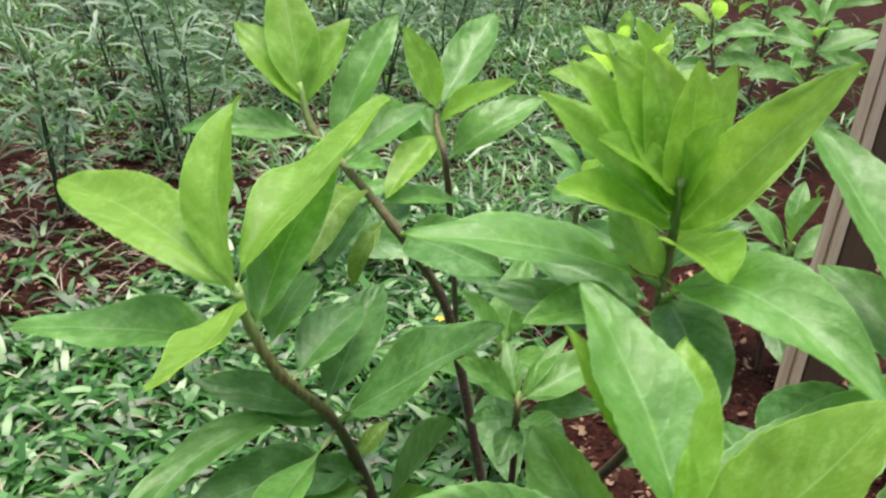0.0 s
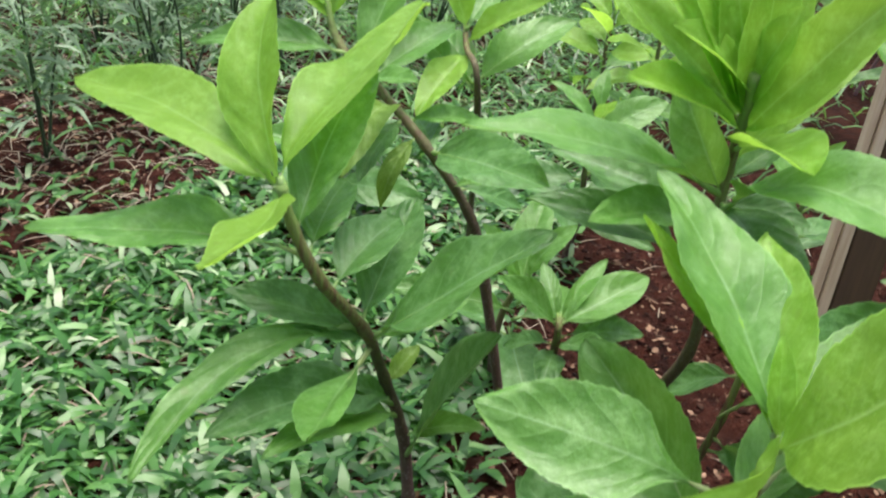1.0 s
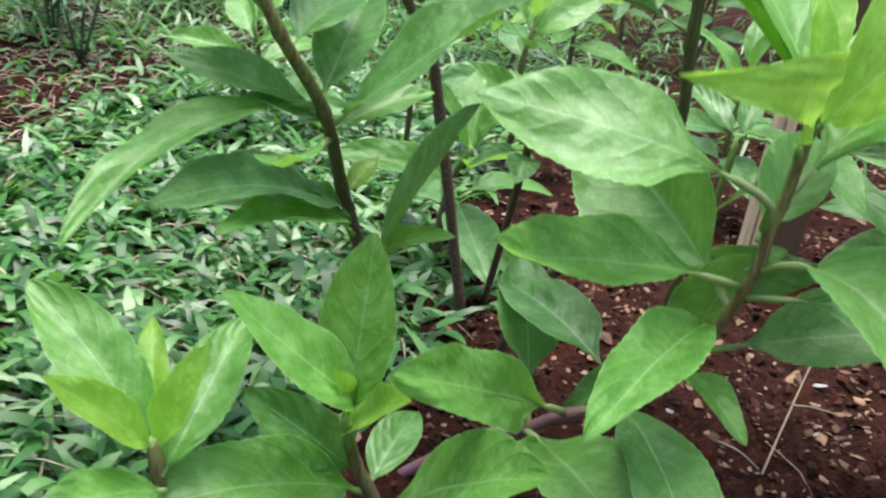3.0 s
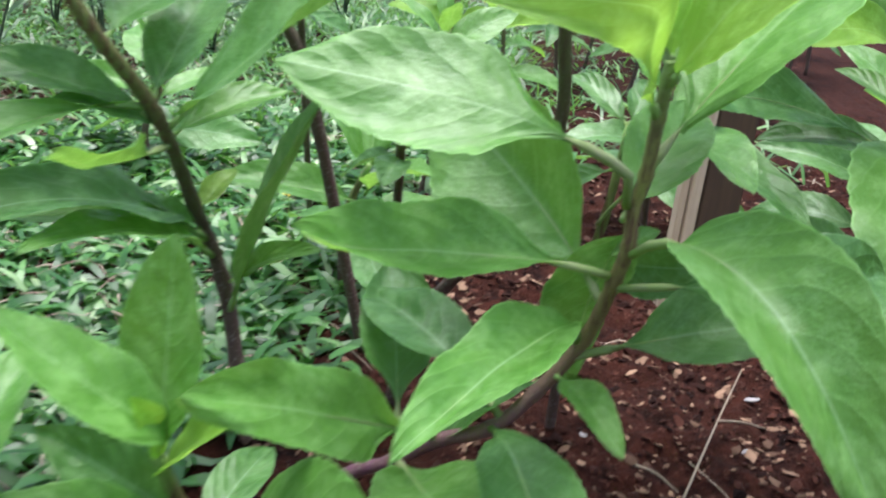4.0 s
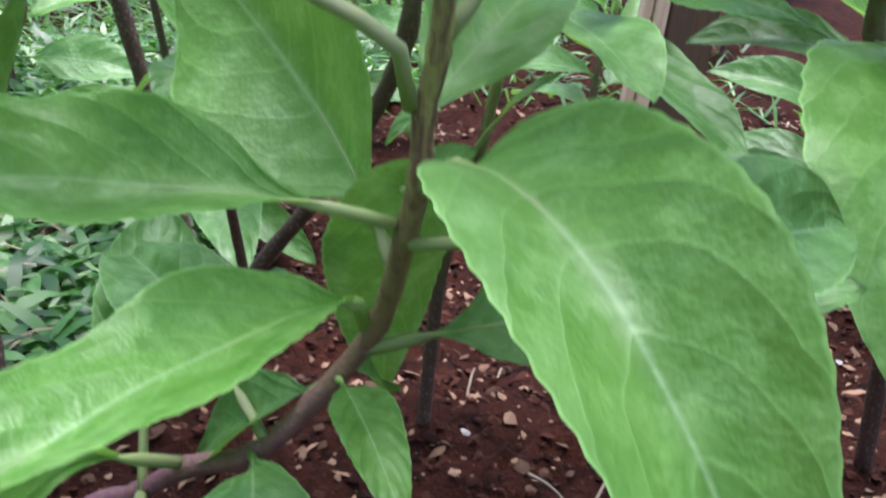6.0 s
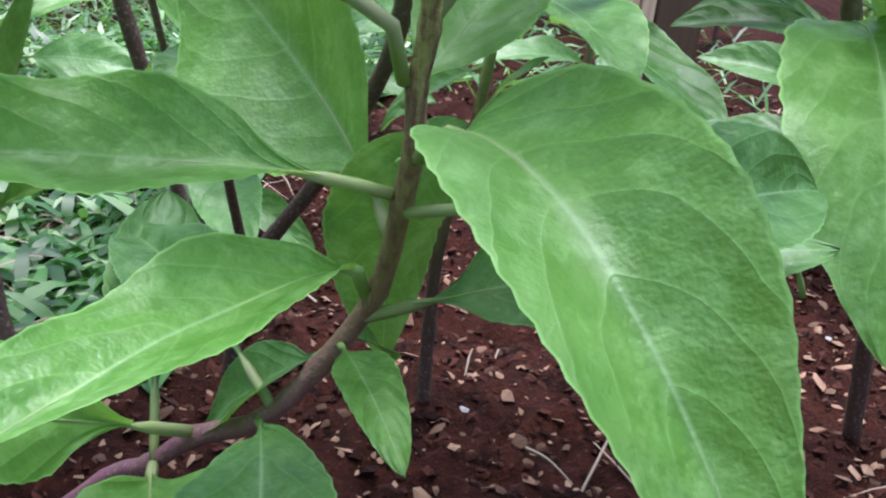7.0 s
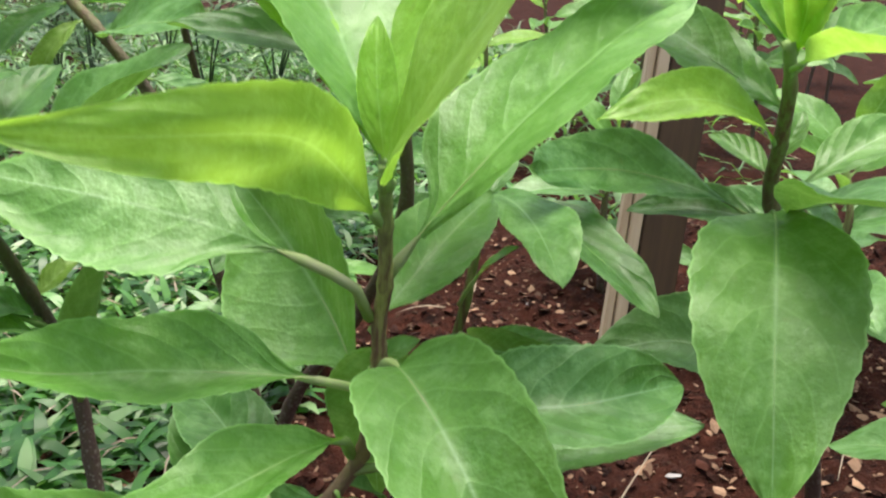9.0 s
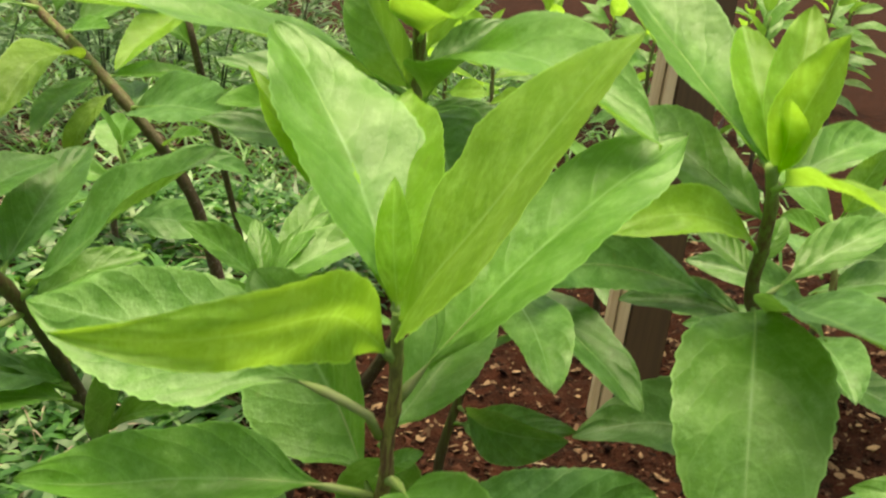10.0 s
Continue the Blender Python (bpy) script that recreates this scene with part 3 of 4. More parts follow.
leaf(grass_edge_shrub, (-0.1834, 0.6874, 0.1393), (-0.2374, 0.5349, 0.1867), 0.26, 0, 0.1, 23, 'mid', 0.14, 0)
leaf(grass_edge_shrub, (-0.1732, 0.6907, 0.0985), (-0.1011, 0.6293, 0.2676), 0.387, -16.8, 0.013, 18.7, 'old', 0.14, 0, 0.00, 0.011, 1.02)
leaf(grass_edge_shrub, (-0.2000, 0.6458, 0.2266), (-0.1389, 0.6975, 0.2535), 0.4, 0, 0.06, 23, 'mid', 0.14, 0)
leaf(grass_edge_shrub, (-0.1774, 0.6921, 0.1169), (-0.1070, 0.6706, 0.1590), 0.3, 0, 0.06, 23, 'mid', 0.14, 0)
leaf(grass_edge_shrub, (-0.2007, 0.6415, 0.2332), (-0.2468, 0.5988, 0.2551), 0.4, 0, 0.06, 23, 'old', 0.14, 0)
leaf(grass_edge_shrub, (-0.1885, 0.6827, 0.1576), (-0.2203, 0.6409, 0.1894), 0.4, 0, 0.06, 23, 'old', 0.14, 0)
leaf(grass_edge_shrub, (-0.2458, 0.5723, 0.3650), (-0.4526, 0.6650, 0.3825), 0.271, 4.3, 0.085, 20.1, 'young', 0.05, 0, 0.00, -0.007, 0.80)
leaf(grass_edge_shrub, (-0.2266, 0.5878, 0.3095), (-0.4308, 0.5661, 0.3025), 0.299, 16.7, 0.077, 16.4, 'mid', 0.20, 0, 0.00, -0.014, 0.49)
leaf(grass_edge_shrub, (-0.2449, 0.5744, 0.3658), (-0.2347, 0.4363, 0.3756), 0.353, 30.5, -0.041, 17.9, 'young', 0.05, 0, 0.00, 0.015, 1.18)
leaf(grass_edge_shrub, (-0.2463, 0.5711, 0.3720), (-0.2933, 0.6704, 0.4765), 0.379, -41.2815, 0.122664, 26.4192, 'young', 0.05, 0)
leaf(grass_edge_shrub, (-0.2427, 0.5740, 0.3570), (-0.2318, 0.8175, 0.4494), 0.268, -29.3, 0.105, 17.9, 'young', 0.05, 0, 0.00, -0.078, 0.45)
leaf(grass_edge_shrub, (-0.2038, 0.6311, 0.2483), (-0.3025, 0.4768, 0.1890), 0.183, 8.6, 0.067, 20.8, 'mid', 0.10, 0, 0.00, -0.125, 0.77)
leaf(grass_edge_shrub, (-0.1995, 0.6422, 0.2327), (-0.0779, 0.6584, 0.3405), 0.407, -14.4, 0.038, 21.0, 'old', 0.14, 0, 0.00, -0.040, 1.07)
leaf(grass_edge_shrub, (-0.1997, 0.6484, 0.2225), (-0.1826, 0.4694, 0.2621), 0.239, 26.9, -0.034, 20.2, 'mid', 0.25, 0, 0.00, -0.048, 1.10)
leaf(grass_edge_shrub, (-0.1874, 0.6835, 0.1539), (-0.2990, 0.5602, 0.1844), 0.215, 15.4, 0.098, 20.1, 'mid', 0.14, 0, 0.00, 0.050, 0.90)
leaf(grass_edge_shrub, (-0.1924, 0.6790, 0.1719), (-0.1771, 0.7143, 0.1932), 0.42, 0, 0.06, 23, 'yellowed', 0.1, 0)
leaning_shrub = shrub(SHRUB['leaning_shrub'], (-0.1050, 0.8700, 0.0000), (-0.1500, 0.8380, 0.2000), (-0.1700, 0.8235, 0.2693), (-0.2179, 0.8220, 0.3276), (-0.2680, 0.8450, 0.3600), (-0.3160, 0.8635, 0.3911), (-0.3346, 0.8730, 0.4305))
leaf(leaning_shrub, (-0.3229, 0.8670, 0.4058), (-0.4112, 0.8909, 0.4740), 0.4, 0, 0.06, 23, 'young', 0.05, 0)
leaf(leaning_shrub, (-0.3258, 0.8685, 0.4118), (-0.3783, 0.9240, 0.5154), 0.4, 0, 0.06, 23, 'young', 0.05, 0)
leaf(leaning_shrub, (-0.3251, 0.8682, 0.4105), (-0.3018, 0.9139, 0.4889), 0.4, 0, 0.06, 23, 'young', 0.05, 0)
leaf(leaning_shrub, (-0.3251, 0.8682, 0.4105), (-0.3517, 0.9141, 0.4674), 0.4, 0, 0.06, 23, 'young', 0.05, 0)
leaf(leaning_shrub, (-0.3039, 0.8560, 0.3848), (-0.4451, 0.8425, 0.3743), 0.3, 0, 0.06, 23, 'mid', 0.14, 0)
leaf(leaning_shrub, (-0.2934, 0.8571, 0.3751), (-0.2638, 0.9405, 0.4936), 0.3, 0, 0.06, 23, 'mid', 0.06, 0)
leaf(leaning_shrub, (-0.2794, 0.8494, 0.3674), (-0.2300, 0.9455, 0.4068), 0.4, 0, 0.06, 23, 'mid', 0.14, 0)
leaf(leaning_shrub, (-0.2794, 0.8494, 0.3674), (-0.2295, 0.8274, 0.3783), 0.5, 0, 0.06, 23, 'mid', 0.14, 0)
leaf(leaning_shrub, (-0.2408, 0.8325, 0.3424), (-0.2535, 0.7532, 0.3079), 0.3, 0, 0.06, 23, 'old', 0.14, 0)
leaf(leaning_shrub, (-0.2098, 0.8223, 0.3177), (-0.2425, 0.8863, 0.3278), 0.4, 0, 0.06, 23, 'old', 0.14, 0)
leaf(leaning_shrub, (-0.2122, 0.8222, 0.3207), (-0.0942, 0.7282, 0.3447), 0.375, 10.5397, 0.0360356, 19.7306, 'old', 0.1, 0)
leaf(leaning_shrub, (-0.2247, 0.8251, 0.3320), (-0.2405, 0.7820, 0.2762), 0.3, 0, 0.2, 23, 'yellowed', 0.15, 0)
leaf(leaning_shrub, (-0.2493, 0.8364, 0.3479), (-0.2556, 0.7164, 0.3235), 0.36, 0, 0.2, 23, 'yellowed', 0.12, 0)
leaf(leaning_shrub, (-0.2383, 0.8314, 0.3408), (-0.1760, 0.8953, 0.3298), 0.3, 0, 0.06, 23, 'mid', 0.1, 0)
leaf(leaning_shrub, (-0.1825, 0.8225, 0.2928), (-0.1293, 0.8718, 0.2646), 0.36, 0, 0.06, 23, 'old', 0.1, 0)
leaf(leaning_shrub, (-0.1887, 0.8229, 0.2920), (-0.1424, 0.7941, 0.3136), 0.36, 0, 0.06, 23, 'mid', 0.1, 0)
far_shoot = shrub(SHRUB['far_shoot'], (-0.2307, 1.2004, 0.0000), (-0.1898, 0.9014, 0.3448), (-0.2122, 0.9267, 0.3907), (-0.2210, 0.9507, 0.4123))
leaf(far_shoot, (-0.2159, 0.9352, 0.4056), (-0.2562, 0.9359, 0.4824), 0.4, 0, 0.06, 23, 'young', 0.05, 0)
leaf(far_shoot, (-0.2159, 0.9352, 0.4056), (-0.1946, 1.0554, 0.4832), 0.32, 0, 0.06, 23, 'mid', 0.05, 0)
leaf(far_shoot, (-0.2144, 0.9356, 0.3936), (-0.1398, 0.9358, 0.4460), 0.36, 0, 0.06, 23, 'young', 0.05, 0)
leaf(far_shoot, (-0.2102, 0.9271, 0.3853), (-0.2312, 0.8369, 0.3454), 0.34, 0, 0.06, 23, 'young', 0.05, 0)
leaf(far_shoot, (-0.2001, 0.9183, 0.3596), (-0.1192, 0.9865, 0.4196), 0.4, 0, 0.06, 23, 'mid', 0.1, 0)
leaf(far_shoot, (-0.2001, 0.9183, 0.3596), (-0.2594, 0.9854, 0.3912), 0.4, 0, 0.06, 23, 'mid', 0.1, 0)
leaf(far_shoot, (-0.1980, 0.9187, 0.3543), (-0.3018, 0.9453, 0.4098), 0.3, 0, 0.06, 23, 'mid', 0.1, 0)
front_shoot = shrub(SHRUB['front_shoot'], (-0.1080, 0.4800, 0.0000), (-0.1123, 0.4769, 0.0593), (-0.1277, 0.4756, 0.0909), (-0.1340, 0.4598, 0.1298))
leaf(front_shoot, (-0.1345, 0.4715, 0.1123), (-0.0980, 0.4448, 0.1559), 0.5, 0, 0.06, 23, 'young', 0.05, 0)
leaf(front_shoot, (-0.1330, 0.4601, 0.1270), (-0.1385, 0.4407, 0.1679), 0.4, 0, 0.06, 23, 'young', 0.05, 0)
leaf(front_shoot, (-0.1209, 0.4789, 0.0705), (-0.2215, 0.3714, 0.1063), 0.35, 0, 0.12, 23, 'mid', 0.14, 0)
leaf(front_shoot, (-0.1209, 0.4789, 0.0705), (-0.1052, 0.5548, 0.0826), 0.4, 0, 0.06, 23, 'old', 0.14, 0)
leaf(front_shoot, (-0.1339, 0.4601, 0.1307), (-0.1935, 0.4250, 0.2083), 0.405, 9.2, 0.135, 17.2, 'mid', 0.05, 0, 0.00, 0.052, 0.51)
leaf(front_shoot, (-0.1334, 0.4603, 0.1303), (-0.1303, 0.4731, 0.2320), 0.463, -23.0, 0.019, 17.4, 'mid', 0.05, 0, 0.00, -0.015, 1.05)
leaf(front_shoot, (-0.1248, 0.4765, 0.0834), (-0.1904, 0.4573, 0.1365), 0.427, -22.7497, 0.0778357, 23.1776, 'old', 0.14, 0)
leaf(front_shoot, (-0.1122, 0.4770, 0.0591), (-0.0264, 0.3871, 0.1663), 0.402, 11.8, 0.028, 17.0, 'mid', 0.20, 0, 0.00, 0.021, 0.86)
front_left_shoot = shrub(SHRUB['front_left_shoot'], (-0.1980, 0.4020, 0.0000), (-0.2000, 0.3980, 0.0600), (-0.2095, 0.3931, 0.1263), (-0.2127, 0.3943, 0.1401))
leaf(front_left_shoot, (-0.2113, 0.3939, 0.1345), (-0.2905, 0.4230, 0.1952), 0.38, 0, 0.06, 23, 'mid', 0.05, 0)
leaf(front_left_shoot, (-0.2113, 0.3939, 0.1345), (-0.2362, 0.4472, 0.1758), 0.25, 0, 0.06, 23, 'young', 0.05, 0)
leaf(front_left_shoot, (-0.2112, 0.3938, 0.1338), (-0.1902, 0.4048, 0.1902), 0.35, 0, 0.06, 23, 'young', 0.05, 0)
leaf(front_left_shoot, (-0.2057, 0.3909, 0.1220), (-0.1945, 0.4748, 0.1720), 0.35, 0, 0.06, 23, 'mid', 0.05, 0)
leaf(front_left_shoot, (-0.2031, 0.3915, 0.1144), (-0.2334, 0.3209, 0.1437), 0.35, 0, 0.06, 23, 'mid', 0.14, 0)
leaf(front_left_shoot, (-0.2113, 0.3939, 0.1345), (-0.2483, 0.3590, 0.1856), 0.35, 0, 0.06, 23, 'young', 0.05, 0)
side_shrub = shrub(SHRUB['side_shrub'], (0.3300, 0.8000, 0.0000), (0.3060, 0.7660, 0.1000), (0.2800, 0.7440, 0.2000), (0.2519, 0.7466, 0.2600), (0.2478, 0.7263, 0.3000), (0.2445, 0.7062, 0.3350), (0.2380, 0.6939, 0.3600))
leaf(side_shrub, (0.2420, 0.6979, 0.3433), (0.3277, 0.7815, 0.3700), 0.3, 0, 0.06, 23, 'mid', 0.14, 0)
leaf(side_shrub, (0.2420, 0.6976, 0.3462), (0.2776, 0.5827, 0.3640), 0.3, -20, 0.06, 23, 'young', 0.14, 0)
leaf(side_shrub, (0.2527, 0.7462, 0.2569), (0.3527, 0.8161, 0.3085), 0.32, 0, 0.06, 23, 'mid', 0.3, 0)
leaf(side_shrub, (0.2543, 0.7455, 0.2508), (0.2962, 0.5774, 0.2963), 0.4, 0, 0.06, 23, 'old', 0.14, 0)
leaf(side_shrub, (0.2425, 0.6965, 0.3539), (0.2184, 0.7683, 0.4309), 0.35, 0, 0.06, 23, 'young', 0.04, 0)
leaf(side_shrub, (0.2425, 0.6965, 0.3539), (0.2558, 0.7574, 0.4460), 0.35, 0, 0.06, 23, 'young', 0.04, 0)
leaf(side_shrub, (0.2425, 0.6965, 0.3539), (0.2607, 0.6669, 0.4389), 0.38, 0, 0.06, 23, 'young', 0.04, 0)
leaf(side_shrub, (0.2425, 0.6965, 0.3539), (0.2347, 0.6569, 0.4041), 0.35, 0, 0.06, 23, 'young', 0.04, 0)
leaf(side_shrub, (0.2511, 0.7428, 0.2675), (0.3109, 0.7821, 0.2254), 0.45, 0, 0.06, 23, 'old', 0.14, 0)
leaf(side_shrub, (0.2502, 0.7383, 0.2763), (0.2135, 0.7796, 0.2932), 0.4, 0, 0.06, 23, 'mid', 0.14, 0)
leaf(side_shrub, (0.2492, 0.7332, 0.2864), (0.2645, 0.7595, 0.3154), 0.4, 0, 0.06, 23, 'mid', 0.14, 0)
leaf(side_shrub, (0.2487, 0.7300, 0.2931), (0.1425, 0.6547, 0.3179), 0.284, -17.0, 0.152, 21.7, 'young', 0.14, 0, 0.00, -0.079, 0.86)
leaf(side_shrub, (0.2562, 0.7451, 0.2426), (0.1097, 0.6493, 0.2921), 0.289, -12.6, -0.153, 21.0, 'old', 0.20, 0, 0.00, -0.227, 1.60)
leaf(side_shrub, (0.2392, 0.6945, 0.3563), (0.1112, 0.8401, 0.4804), 0.381, 19.4, 0.001, 19.0, 'mid', 0.05, 0, 0.00, -0.004, 1.00)
leaf(side_shrub, (0.2471, 0.7131, 0.3217), (0.1493, 0.8431, 0.3562), 0.309, -11.1, 0.069, 17.3, 'mid', 0.06, 0, 0.00, 0.011, 1.39)
leaf(side_shrub, (0.2530, 0.7450, 0.2554), (0.2448, 0.5837, 0.1468), 0.475, 1.2, 0.187, 8.5, 'mid', 0.03, 0, 0.00, -0.037, 0.87)
leaf(side_shrub, (0.2556, 0.7449, 0.2458), (0.1675, 0.7613, 0.2430), 0.42, 0, 0.08, 23, 'old', 0.1, 0)
tall_shrub = shrub(SHRUB['tall_shrub'], (-0.0704, 0.7792, 0.0000), (-0.0502, 0.7583, 0.0800), (-0.0006, 0.7384, 0.1600), (0.0330, 0.7185, 0.2400), (0.0283, 0.7098, 0.3200), (0.0275, 0.7091, 0.3900), (0.0285, 0.6958, 0.4300), (0.0272, 0.6788, 0.4660))
leaf(tall_shrub, (0.0278, 0.7094, 0.3568), (0.1667, 0.5637, 0.3893), 0.36, 0, 0.22, 23, 'mid', 0.15, 0)
leaf(tall_shrub, (0.0280, 0.7028, 0.4090), (0.0664, 0.5982, 0.4331), 0.5, 0, 0.06, 23, 'young', 0.1, 0)
leaf(tall_shrub, (0.0280, 0.7096, 0.3437), (-0.0977, 0.7006, 0.3839), 0.38, 0, 0.06, 23, 'old', 0.14, 0)
leaf(tall_shrub, (0.0284, 0.7100, 0.3186), (-0.1071, 0.6956, 0.3460), 0.34, 0, 0.06, 23, 'old', 0.2, 0)
leaf(tall_shrub, (0.0280, 0.7096, 0.3437), (-0.0550, 0.5957, 0.3792), 0.3, 0, 0.06, 23, 'mid', 0.2, 0)
leaf(tall_shrub, (0.0277, 0.7094, 0.3663), (0.0738, 0.5905, 0.3407), 0.45, 0, 0.06, 23, 'old', 0.14, 0)
leaf(tall_shrub, (0.0277, 0.7094, 0.3663), (0.0910, 0.7102, 0.3611), 0.4, 0, 0.06, 23, 'old', 0.14, 0)
leaf(tall_shrub, (0.0285, 0.6967, 0.4273), (-0.0360, 0.6810, 0.5424), 0.4, 0, 0.06, 23, 'young', 0.05, 0)
leaf(tall_shrub, (0.0285, 0.6967, 0.4273), (-0.0095, 0.6950, 0.5468), 0.42, 0, 0.06, 23, 'young', 0.05, 0)
leaf(tall_shrub, (0.0284, 0.6944, 0.4331), (-0.0587, 0.6778, 0.5359), 0.32, 0, 0.06, 23, 'young', 0.05, 0)
leaf(tall_shrub, (0.0285, 0.6967, 0.4273), (-0.0778, 0.6742, 0.5121), 0.35, 0, 0.06, 23, 'young', 0.05, 0)
leaf(tall_shrub, (0.0284, 0.6944, 0.4331), (0.0237, 0.6787, 0.5474), 0.35, 0, 0.06, 23, 'young', 0.05, 0)
leaf(tall_shrub, (0.0284, 0.6944, 0.4331), (0.0471, 0.6965, 0.5448), 0.3, 0, 0.06, 23, 'young', 0.05, 0)
leaf(tall_shrub, (0.0281, 0.6901, 0.4422), (0.0461, 0.6647, 0.5161), 0.4, 0, 0.06, 23, 'young', 0.05, 0)
leaf(tall_shrub, (0.0283, 0.6983, 0.4225), (-0.0503, 0.6260, 0.4643), 0.4, 0, 0.06, 23, 'young', 0.05, 0)
leaf(tall_shrub, (0.0277, 0.6860, 0.4507), (-0.0297, 0.6451, 0.4956), 0.45, 0, 0.06, 23, 'young', 0.05, 0)
leaf(tall_shrub, (0.0276, 0.7075, 0.3947), (0.1074, 0.7301, 0.4974), 0.3, 0, 0.06, 23, 'young', 0.1, 0)
leaf(tall_shrub, (0.0276, 0.7092, 0.3817), (0.0811, 0.7346, 0.4230), 0.35, 0, 0.06, 23, 'old', 0.1, 0)
leaf(tall_shrub, (0.0277, 0.7093, 0.3722), (-0.1423, 0.6003, 0.4230), 0.319, 15.1736, 0.0589562, 20.2118, 'mid', 0.12, 0)
leaf(tall_shrub, (0.0282, 0.6996, 0.4185), (0.1161, 0.6465, 0.5663), 0.263, 29.7359, 0.0805864, 23.7151, 'young', 0.05, 0)
leaf(tall_shrub, (0.0277, 0.7093, 0.3722), (-0.0171, 0.7166, 0.4471), 0.455, -58.3353, 0.0985155, 24.7396, 'mid', 0.1, 0)
small_shrub = shrub(SHRUB['small_shrub'], (0.0574, 0.7574, 0.0000), (0.0577, 0.7470, 0.0600), (0.0601, 0.7387, 0.1200), (0.0722, 0.7353, 0.1800), (0.0801, 0.7369, 0.2500))
leaf(small_shrub, (0.0797, 0.7368, 0.2464), (0.0384, 0.7786, 0.2705), 0.4, 0, 0.06, 23, 'old', 0.14, 0)
leaf(small_shrub, (0.0797, 0.7368, 0.2464), (0.0922, 0.7801, 0.2717), 0.4, 0, 0.06, 23, 'old', 0.14, 0)
leaf(small_shrub, (0.0766, 0.7362, 0.2192), (0.0210, 0.7610, 0.1712), 0.42, 0, 0.06, 23, 'old', 0.14, 0)
leaf(small_shrub, (0.0799, 0.7366, 0.2448), (0.1336, 0.5921, 0.2475), 0.315, -6.6, 0.089, 17.3, 'mid', 0.08, 0, 0.00, 0.039, 0.58)
leaf(small_shrub, (0.0800, 0.7369, 0.2484), (0.1864, 0.6580, 0.2121), 0.340, -15.2, 0.083, 19.6, 'old', 0.10, 0, 0.00, 0.027, 0.78)
leaf(small_shrub, (0.0679, 0.7365, 0.1586), (0.1462, 0.6651, 0.1831), 0.409, 78.379, 0.0938164, 24.2605, 'old', 0.2, 0)
leaf(small_shrub, (0.0679, 0.7318, 0.1792), (0.1057, 0.6934, 0.2335), 0.3, 0, 0.06, 23, 'mid', 0.6, 0)
seedling = shrub(SHRUB['seedling'], (-0.0920, 0.9216, 0.0000), (-0.0690, 0.7290, 0.2104), (-0.0705, 0.7287, 0.2426))
leaf(seedling, (-0.0703, 0.7288, 0.2309), (-0.1194, 0.6963, 0.2791), 0.4, 0, 0.06, 23, 'mid', 0.1, 0)
leaf(seedling, (-0.0703, 0.7288, 0.2309), (-0.0428, 0.7891, 0.2700), 0.22, 0, 0.06, 23, 'mid', 0.1, 0)
leaf(seedling, (-0.0703, 0.7288, 0.2309), (-0.0072, 0.7858, 0.2631), 0.45, 0, 0.06, 23, 'mid', 0.1, 0)
leaf(seedling, (-0.0703, 0.7288, 0.2309), (-0.0941, 0.7727, 0.2631), 0.3, 0, 0.06, 23, 'mid', 0.1, 0)
leaf(seedling, (-0.0691, 0.7290, 0.2149), (-0.0232, 0.6878, 0.2379), 0.45, 0, 0.06, 23, 'old', 0.2, 0)
leaf(seedling, (-0.0691, 0.7290, 0.2149), (-0.1142, 0.7620, 0.1822), 0.4, 0, 0.06, 23, 'old', 0.2, 0)
leaf(seedling, (-0.0690, 0.7290, 0.2104), (-0.0707, 0.6725, 0.2049), 0.5, 0, 0.06, 23, 'old', 0.2, 0)
leaf(seedling, (-0.0692, 0.7289, 0.2202), (-0.0012, 0.7673, 0.2189), 0.4, 0, 0.06, 23, 'old', 0.2, 0)
leaf(main_shrub, (0.0654, 0.5043, 0.2470), (0.0511, 0.5779, 0.1299), 0.325, -8.0, 0.067, 19.6, 'old', 0.04, 0, 0.00, 0.015, 0.74)
leaf(small_shrub, (0.0650, 0.7373, 0.1444), (0.1507, 0.6933, 0.1748), 0.299, 14.9, 0.078, 19.4, 'old', 0.14, 0, 0.00, -0.044, 1.30)
leaf(side_shrub, (0.2671, 0.7629, 0.1003), (0.1484, 0.7220, 0.1548), 0.520, -5.5, 0.268, 23.2, 'old', 0.14, 0, 0.00, -0.129, 1.10)
# leaf table ends


